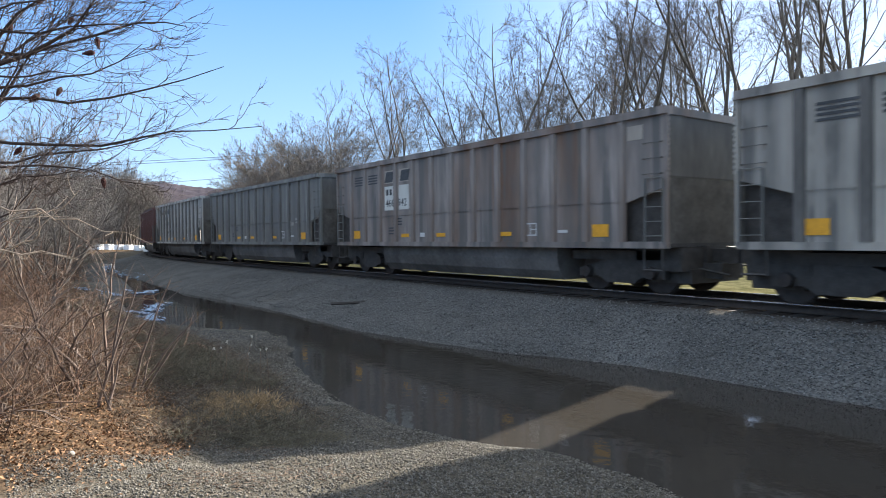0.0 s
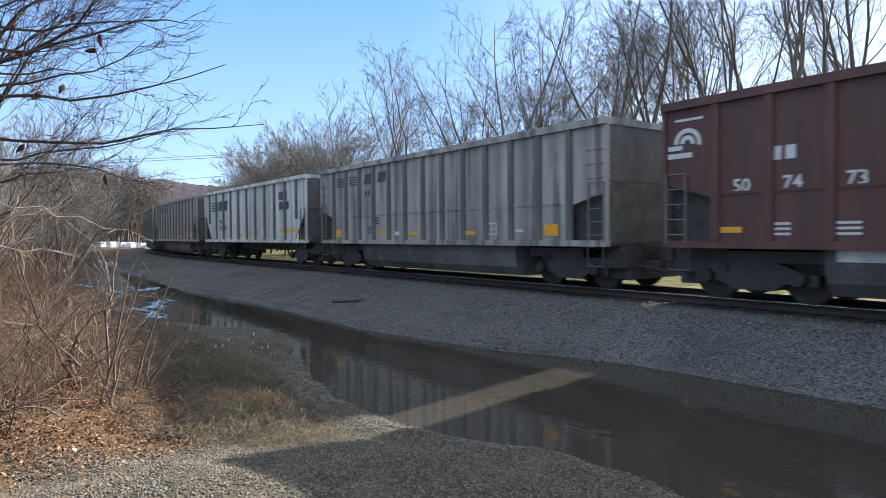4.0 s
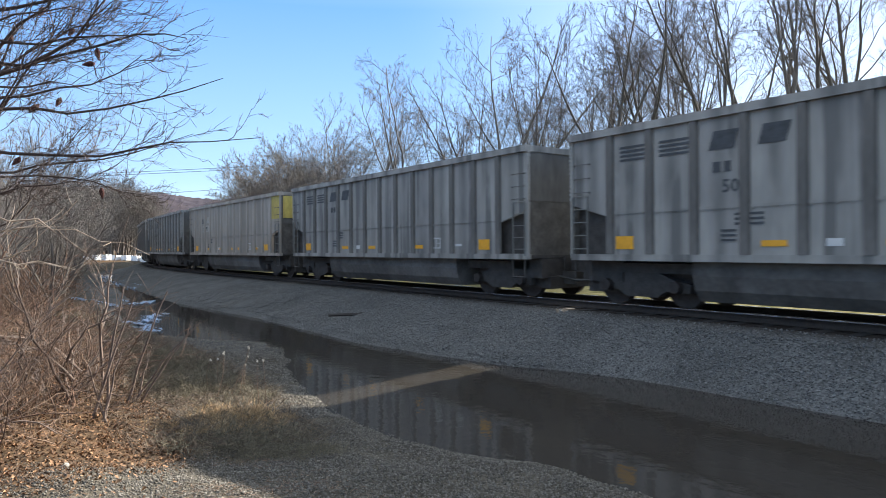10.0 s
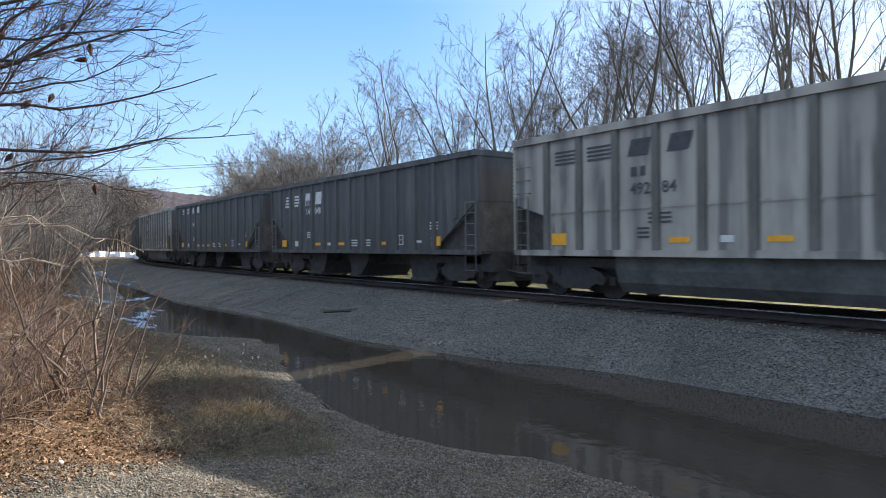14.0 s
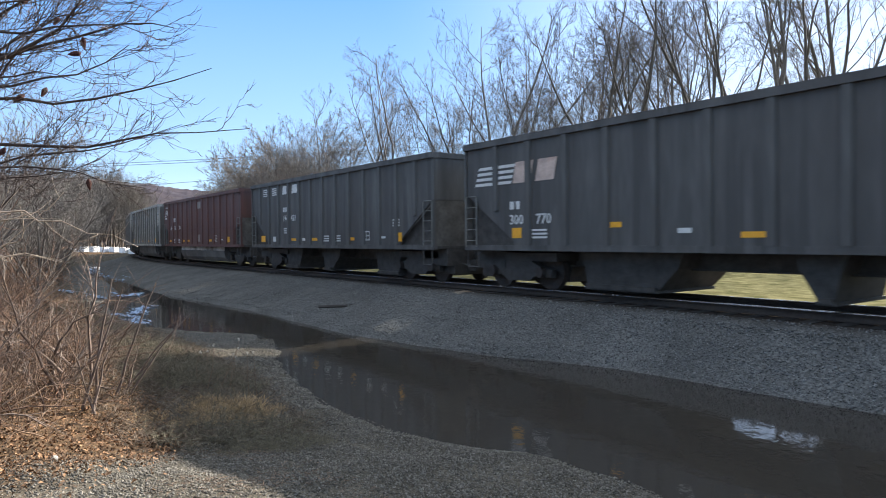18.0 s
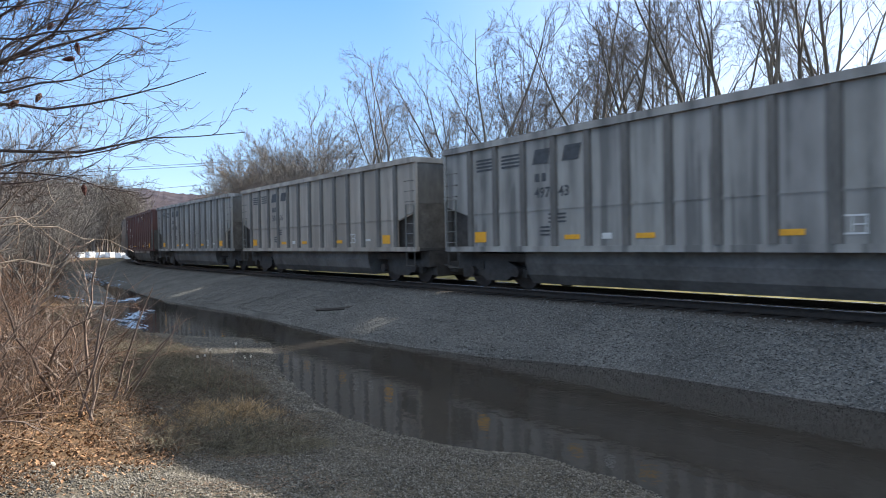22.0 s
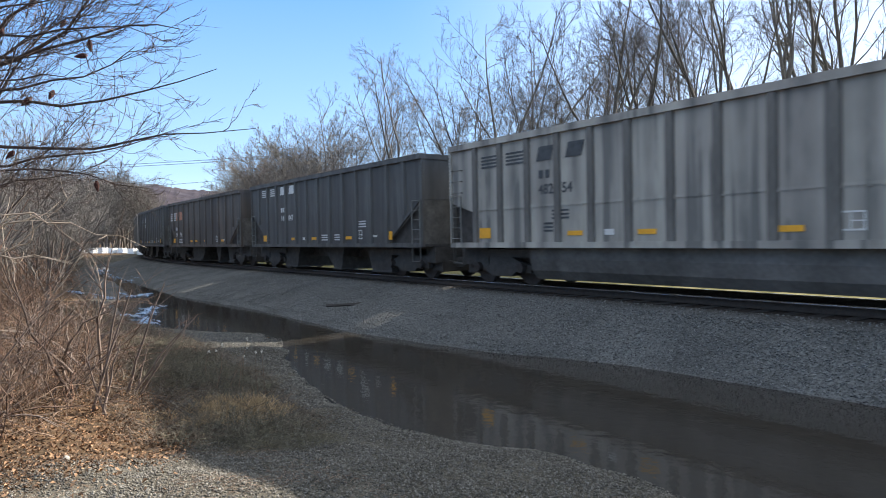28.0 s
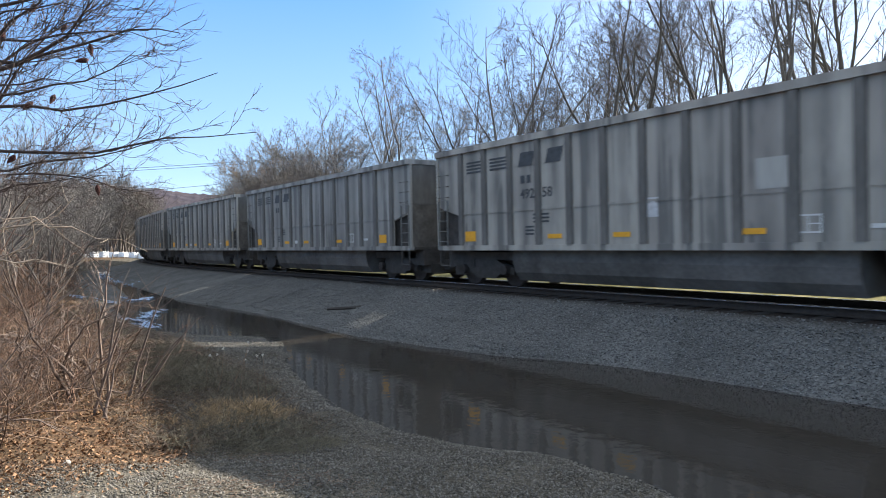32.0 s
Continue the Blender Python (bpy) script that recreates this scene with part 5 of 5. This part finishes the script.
def shrub(seed, n, wide, tall, mat_name, label, lean=0.5, kids=4, name="shrub", rad=0.010):
    r = np.random.RandomState(seed)
    ob = tagged(new(name), label, "shrub", "brush on the bank")
    canes, twigs = ([], []), ([], [])
    for i in range(n):
        a, q = r.uniform(0, 6.28), wide * r.uniform(0, 1) ** 0.6
        p = np.array((q * math.cos(a), q * math.sin(a), 0.0))
        d = np.array((r.normal(0, lean), r.normal(0, lean), 1.0))
        d /= np.linalg.norm(d)
        length, sag = tall * r.uniform(0.45, 1.15), r.normal(0, 0.62, 3) - np.array((0, 0, r.uniform(0.0, 0.5)))
        pts = [p + d * length * t + sag * length * t * t * 0.6 + r.normal(0, 0.02, 3) for t in np.linspace(0, 1, 8)]
        w = rad * r.uniform(0.6, 1.5)
        canes[0].append(pts)
        canes[1].append(w * (1 - 0.7 * np.linspace(0, 1, 8)))
        twiggy(r, pts, w * 0.6, twigs, kids + 1, 0.55 * tall / 1.5, 2 if i % 3 == 0 else 1, 0.05, 0.0034, 0.9)
    tagged(part("cane_tangle", array_mesh("cane_tangle", *tubes(canes[0] + twigs[0], canes[1] + twigs[1], 3)), M[mat_name], ob), kind="stuff")
    return ob


def bank_brush():
    r = random.Random(33)
    tan = [shrub(60 + i, 17, 0.8, 1.35, "cane", "leafless tangle of tan canes over fallen leaves", 0.75) for i in range(2)]
    russet = [shrub(70 + i, 19, 0.9, 1.45, "brush", "russet-brown leafless brush on the bank", 0.65) for i in range(3)]
    for i in range(30):
        x = -7.4 - 6.6 * r.random() ** 1.2
        y = r.uniform(-2.0, 0.8 + (-7.4 - x) * 0.2)
        put(pick(r, tan + russet), x, y, r.uniform(0.56, 0.95), r.uniform(0, 360), 0.03)
    for i in range(44):
        x = r.uniform(-45, -12)
        put(pick(r, russet + tan[:1]), x, -0.128 * x - 0.75 - 4.0 * r.random(), r.uniform(0.9, 1.5), r.uniform(0, 360), 0.03)
    # darker, thicker bushes leaning out of the brush
    dark = [shrub(76 + i, 7, 0.25, 1.5, "dark_stem", "dark-stemmed bare bush leaning out of the brush", 0.8, 7, rad=0.019) for i in range(2)]
    for x, y, s in ((-8.5, 0.2, 1.0), (-9.6, 1.0, 1.1), (-8.0, -0.6, 0.9), (-10.5, 1.4, 1.2), (-9.0, -1.0, 1.2), (-11.7, 1.3, 1.2)):
        put(pick(r, dark), x, y, s, r.uniform(0, 360), 0.04)
    # two clumps of taller stems that lean over the bank: reach to the right and height of each
    g = np.random.RandomState(3)
    for (x, y), stems in (((-8.9, 1.3), ((0.29, 1.66), (0.6, 1.57), (0.15, 0.9), (-0.15, 0.75))), ((-9.65, 1.82), ((0.59, 1.56), (0.94, 1.13), (0.7, 1.0), (0.15, 0.8)))):
        ob = tagged(new("sapling"), "thin bare sapling stems leaning over the bank", "sapling")
        base = np.array((x, y, height(x, y) - 0.05))
        for rr, up in stems:
            p = base + RIGHT * g.uniform(-0.06, 0.12) + AHEAD * g.uniform(-0.1, 0.1)
            q = p + RIGHT * rr + np.array((0, 0, up)) + AHEAD * g.uniform(-0.2, 0.2)
            pts = [p + (q - p) * t + RIGHT * 0.2 * rr * (t * t - t) + g.normal(0, 0.01, 3) for t in np.linspace(0, 1, 7)]
            out = ([pts], [(0.013 + 0.005 * up) * (1 - 0.68 * np.linspace(0, 1, 7))])
            twiggy(g, pts, 0.006, out, 5, 0.3, 1, 0.2)
            part("stem", array_mesh("stem", *tubes(*out, 5)), M["dark_stem"], ob)


bank_brush()


def tuft(seed, n, tall, wide, mat_name, label, name="grass_tuft", lean=0.35, width=0.005):
    """Blades of grass: thin bent strips."""
    r = np.random.RandomState(seed)
    lines, radii = [], []
    for i in range(n):
        a, q = r.uniform(0, 6.28), wide * math.sqrt(r.uniform(0, 1))
        p = np.array((q * math.cos(a), q * math.sin(a), 0.0))
        d = np.array((r.normal(0, lean), r.normal(0, lean), 1.0))
        length = tall * r.uniform(0.4, 1.1)
        bend = r.normal(0, 0.35, 3) * np.array((1, 1, 0.3))
        lines.append([p + d * length * t + bend * length * t * t for t in (0, 0.4, 0.75, 1)])
        radii.append((width, width * 0.8, width * 0.6, width * 0.25))
    ob = tagged(new(name), label, "grass", "dry grass on the bank")
    part("foliage", array_mesh("foliage", *tubes(lines, radii, 3)), M[mat_name], ob)
    return ob


def bank_grass():
    r = random.Random(12)
    straw = [tuft(80 + i, 240, 0.17, 0.30, "straw", "clump of pale dry grass") for i in range(2)]
    weed = [tuft(90 + i, 320, 0.14, 0.55, "weed", "low olive-brown withered weeds on the gravel bank", "weed_clump", 1.1, 0.0028) for i in range(2)]
    brown = shrub(95, 34, 0.5, 0.36, "weed", "low dead weeds with wiry stems", 0.6, 6, "weed_bush", 0.003)
    for x, y, s in ((-8.6, 2.9, 1.3), (-8.3, 2.6, 1.0), (-8.8, 3.15, 1.1), (-8.35, 3.2, 0.85), (-8.7, 2.5, 0.8), (-8.2, 2.2, 0.7), (-8.6, 3.5, 0.7), (-8.5, 1.9, 0.7), (-8.0, 2.9, 0.7), (-9.0, 2.7, 0.8)):
        put(pick(r, straw), x, y, s, r.uniform(0, 360), 0.02, 0.8)
    for i in range(46):
        x = r.uniform(-14, -7.0)
        y = r.uniform(1.9, 3.2) + 0.12 * min(3.0, max(0.0, -7.4 - x))
        put(pick(r, weed + [brown, brown]), x, y, r.uniform(0.7, 1.3), r.uniform(0, 360), 0.02, 0.68)
    for i in range(16):
        y = r.uniform(2.1, 3.4)
        put(pick(r, weed + [brown]), r.uniform(-7.8, -6.6), y, r.uniform(0.35, 0.7), r.uniform(0, 360), 0.02, 0.68)
    for i in range(14):
        put(pick(r, weed), r.uniform(-26, -14), r.uniform(2.2, 3.8), r.uniform(0.8, 1.3), r.uniform(0, 360), 0.02)
    # pale seed heads standing over the grass
    g = np.random.RandomState(9)
    ob = tagged(new("goldenrod_stalks"), "dry weed stalks with fluffy pale seed heads", "weeds")
    for i in range(8):
        x, y = g.uniform(-10.3, -8.9), g.uniform(2.9, 3.5)
        p = np.array((x, y, height(x, y) - 0.02))
        top = p + np.array((g.normal(0, 0.12), g.normal(0, 0.12), g.uniform(0.42, 0.78)))
        st = part("stalk", array_mesh("stalk", *tubes([[p, (p + top) / 2 + g.normal(0, 0.02, 3), top]], [(0.005, 0.004, 0.002)], 4)), M["cane"], ob)
        v, f = leaf_cloud(200 + i, 60, top, (0.016, 0.016, 0.022), 0.006)
        part("seed_head", array_mesh("seed_head", v, f), M["seed"], st, "fluffy pale seed head")


bank_grass()


def litter():
    r = np.random.RandomState(14)
    n = 40000
    x = r.uniform(-14.5, -4.6, n)
    y = r.uniform(-2.8, 2.1, n)
    keep = (y < 1.75 - 0.35 * (x + 6.7)) & (r.uniform(0, 1, n) < np.clip((-5.7 - x - 0.5 * (y - 0.7)) / 1.3, 0.05, 1))
    x, y = x[keep], y[keep]
    z = np.array([height(a, b) for a, b in zip(x, y)]) + r.uniform(0.004, 0.05, len(x))
    c = np.stack((x, y, z), 1)
    a = r.uniform(0, 6.28, len(x))
    w = r.uniform(0.009, 0.025, len(x))[:, None]
    u = np.stack((np.cos(a), np.sin(a), r.normal(0, 0.35, len(x))), 1) * w
    v = np.stack((-np.sin(a), np.cos(a), r.normal(0, 0.35, len(x))), 1) * w * 0.6
    k = np.stack((np.zeros(len(x)), np.zeros(len(x)), r.uniform(-0.01, 0.025, len(x))), 1)
    vs = np.stack((c - u, c - v + k, c + u, c + v + k), 1).reshape(-1, 3)
    q = np.arange(len(x))[:, None] * 4
    fs = np.concatenate((q + np.array((0, 1, 2)), q + np.array((0, 2, 3))), 1).reshape(-1, 3)
    tagged(part("fallen_leaves", array_mesh("fallen_leaves", vs, fs), M["litter"]), "curled brown fallen leaves strewn under the brush", "leaves", kind="stuff")


litter()


def dead_stems():
    """Flattened dead stems and grass over the bank down to the water."""
    r = np.random.RandomState(41)
    lines, radii = [], []
    while len(lines) < 9000:
        x = -7.4 - 15.0 * r.uniform() ** 1.4
        y = r.uniform(1.4, 4.1)
        d = y - TRACK_Y
        if d > min(banks(x)[0] - 0.6, -8.6) or x > -6.6 - 0.55 * (y - 1.4) + r.normal(0, 0.25):
            continue
        p = np.array((x, y, height(x, y) + 0.005))
        a, l = r.uniform(0, 6.28), r.uniform(0.06, 0.28)
        q = np.array((math.cos(a), math.sin(a), r.uniform(0.05, 0.7))) * l
        lines.append((p, p + q * 0.5 + np.array((0, 0, 0.02)), p + q))
        radii.append((0.0035, 0.003, 0.0015))
    tagged(part("dead_stems", array_mesh("dead_stems", *tubes(lines, radii, 3)), M["dead"]), "flattened dead brown stems over the stream bank", "weeds", kind="stuff")


dead_stems()


def stones(name, label, seed, n, place, size, material):
    """Many small broken stones, each of its own shape."""
    r = np.random.RandomState(seed)
    c = np.array([place(r) for _ in range(n)])
    base = np.array(((1, 0, 0), (0, 1, 0), (-1, 0, 0), (0, -1, 0), (0, 0, 1), (0, 0, -1)), float)
    tri = np.array(((0, 1, 4), (1, 2, 4), (2, 3, 4), (3, 0, 4), (1, 0, 5), (2, 1, 5), (3, 2, 5), (0, 3, 5)))
    a = r.uniform(0, 6.28, n)
    rot = np.zeros((n, 3, 3))
    rot[:, 0, 0], rot[:, 0, 1], rot[:, 1, 0], rot[:, 1, 1], rot[:, 2, 2] = np.cos(a), -np.sin(a), np.sin(a), np.cos(a), 1
    rot[:, 2, 0], rot[:, 0, 2] = r.normal(0, 0.3, n), r.normal(0, 0.3, n)
    shape = base[None] * r.uniform(0.6, 1.25, (n, 6, 1)) + r.normal(0, 0.18, (n, 6, 3))
    sz = r.uniform(size[0], size[1], (n, 1, 1)) * np.array((1.0, 0.85, 0.62))
    vs = np.einsum("nij,nkj->nki", rot, shape * sz) + c[:, None, :]
    fs = (tri[None] + np.arange(n)[:, None, None] * 6).reshape(-1, 3)
    tagged(part(name, array_mesh(name, vs.reshape(-1, 3), fs), M[material]), label, "gravel", kind="stuff")


def on_flat(r):
    while True:
        x, y = -9.4 + 11.0 * r.uniform(), r.uniform(0.2, 5.3)
        if x > -6.8 - 0.5 * max(0.0, y - 1.3) + r.normal(0, 0.3) and y < TRACK_Y + banks(x)[0] + 0.1:
            break
    return x, y, height(x, y) + 0.004


def on_slope(r):
    x = -32 + 35 * r.uniform() ** 0.75
    d = r.uniform(banks(x)[1] - 0.1, -1.35)
    if d > -1.8 and r.uniform() < 0.75:
        return on_slope(r)
    return x, TRACK_Y + d, height(x, TRACK_Y + d) + 0.002


def on_bar(r):
    while True:
        x = -8.4 - 13.0 * r.uniform() ** 1.3
        d = banks(x)[0] + 0.1 - 2.6 * r.uniform() ** 1.5
        if x > -12 or d > -9.4:
            break
    return x, TRACK_Y + d, height(x, TRACK_Y + d) + 0.004


def straw_bits():
    """Short bits of dry grass and twig strewn over the gravel."""
    r = np.random.RandomState(52)
    lines, radii = [], []
    while len(lines) < 4200:
        x, y = -8.2 + 6.5 * r.uniform(), 0.2 + 2.6 * r.uniform() ** 1.3
        if noise.noise(Vector((x * 1.4, y * 1.4, 8))) < r.uniform(-0.35, 0.35):
            continue
        p = np.array((x, y, height(x, y) + 0.012))
        a, l = r.uniform(0, 6.28), r.uniform(0.015, 0.07)
        q = np.array((math.cos(a), math.sin(a), r.uniform(-0.05, 0.3))) * l
        lines.append((p, p + q * 0.5 + np.array((0, 0, 0.004)), p + q))
        radii.append((0.0017, 0.0017, 0.001))
    tagged(part("straw_litter", array_mesh("straw_litter", *tubes(lines, radii, 3)), M["cane"]), "bits of dry straw strewn over the gravel", "straw", kind="stuff")


straw_bits()
stones("bar_gravel", "grey gravel bar along the edge of the stream", 3, 22000, on_bar, (0.007, 0.024), "pebble")
stones("bank_gravel", "loose pale limestone gravel on the stream bank", 1, 76000, on_flat, (0.006, 0.017), "pebble")
stones("ballast", "grey crushed-stone ballast sloping down from the track", 2, 30000, on_slope, (0.012, 0.034), "stone")


def one_stone():
    s = bmesh.new()
    bmesh.ops.create_icosphere(s, subdivisions=2, radius=0.04)
    for v in s.verts:
        v.co *= 1 + 0.45 * noise.noise(v.co * 22)
        v.co.z *= 0.6
    me = bpy.data.meshes.new("boulder")
    s.to_mesh(me)
    s.free()
    tagged(part("loose_stone", me, M["pale_stone"], at=pose(-6.75, 0.71, height(-6.75, 0.71) + 0.02)), "pale stone lying on the gravel", "stone")


one_stone()


def bags():
    """White bulk bags standing in a row at the far end of the flat."""
    bm = bmesh.new()
    bmesh.ops.create_cube(bm, size=1.0)
    bmesh.ops.subdivide_edges(bm, edges=bm.edges[:], cuts=3, use_grid_fill=True)
    for v in bm.verts:
        v.co.x *= 1.0 + 0.22 * (0.25 - v.co.z ** 2) - 0.12 * (abs(v.co.y) > 0.45)
        v.co.y *= 1.0 + 0.22 * (0.25 - v.co.z ** 2) - 0.12 * (abs(v.co.x) > 0.45)
        v.co.z = v.co.z + 0.5
        v.co += Vector((noise.noise(v.co * 3), noise.noise(v.co * 3 + Vector((5, 0, 0))), 0)) * 0.05
    me = bpy.data.meshes.new("sack")
    bm.to_mesh(me)
    bm.free()
    src = tagged(new("bulk_bag"), "full white woven bulk bag on the ground", "bag", "row of bulk bags")
    part("sack", me, M["bag"], src)
    for x, y in ((-0.4, -0.4), (0.4, -0.4), (-0.4, 0.4), (0.4, 0.4)):
        part("loop", array_mesh("loop", *tubes([[(x, y, 0.95), (x * 0.8, y * 0.8, 1.1), (x * 0.6, y * 0.6, 0.98)]], [(0.025, 0.025, 0.025)], 4)), M["bag"], src)
    r = random.Random(6)
    for i in range(7):
        x, y = -129.4 + 0.97 * i + r.uniform(-0.3, 0.3), 17.3 + i * 1.38
        put(src, x, y, r.uniform(1.05, 1.35) * (0.7 if i == 0 else 1), r.uniform(-12, 12) + 36, 0.0, r.uniform(0.66, 0.8))


bags()


def riffles():
    """Broken water where the stream runs shallow over stones; the sky's reflection is painted in pale blue."""
    r = np.random.RandomState(17)
    for s0, s1, d0, d1, half in ((-33.2, -30.6, -9.1, -8.0, 0.32), (-32.8, -31.4, -6.0, -7.5, 0.3), (-26.4, -22.5, -7.2, -8.5, 0.3), (-24.0, -20.6, -8.6, -8.6, 0.25), (-67, -44, -4.8, -4.6, 0.4), (-33.6, -31.6, -6.9, -6.5, 0.3)):
        vs, fs = [], []
        k = 0
        for i in range(330):
            s = r.uniform(s0, s1)
            d = d0 + (d1 - d0) * (s - s0) / (s1 - s0) + half * r.normal(0, 0.6)
            if noise.noise(Vector((s * 0.9, d * 2.6, 4))) < -0.05:
                continue
            x, y, th = line(s)
            l, w = r.uniform(0.05, 0.24) * (1 + abs(s0) / 60), r.uniform(0.007, 0.02) * (1 + abs(s0) / 60)
            c = np.array((x - math.sin(th) * d, y + math.cos(th) * d, 0.0))
            c[2] = max(WATER_Z, height(c[0], c[1])) + 0.03 + r.uniform(0, 0.02)
            for j in range(7):
                a = j * 2 * math.pi / 7
                vs.append(c + np.array((l * math.cos(a) * r.uniform(0.7, 1.1), w * math.sin(a) * r.uniform(0.7, 1.1), r.normal(0, 0.008))))
            fs += [(k, k + j, k + j + 1) for j in range(1, 6)]
            k += 7
        tagged(part("riffle", array_mesh("riffle", vs, fs), M["riffle"]), "broken water over shallow stones, painted pale blue like reflected sky", "water", "riffles in the stream", "structure")


riffles()


def stick():
    """A weathered board that lies on the ballast slope."""
    x, y = -17.5, 9.4
    b = Solid().box(-0.75, 0.75, -0.05, 0.05, 0.0, 0.035).box(0.2, 0.9, 0.03, 0.09, 0.0, 0.03)
    tagged(part("weathered_board", b, M["tie"], at=pose(x, y, height(x, y) + 0.02, 27, 0, 70)), "dark weathered board lying on the ballast", "board")


stick()


def wires():
    for (r0, u0, r1, u1), rad in (((-75, 12.5, 12, 16.5), 0.035), ((-75, 12.15, 12, 16.0), 0.035), ((-78, 7.7, 8, 13.9), 0.03)):
        p, q = spot(r0, u0, 112), spot(r1, u1, 112)
        pts = [p + (q - p) * t - np.array((0, 0, 1.2 * 4 * t * (1 - t) * 0.3)) for t in np.linspace(0, 1, 24)]
        tagged(part("overhead_wire", array_mesh("overhead_wire", *tubes([pts], [np.full(24, rad)], 4)), M["wire"]), "thin dark overhead power line", "cable", "power lines")


wires()

motions()
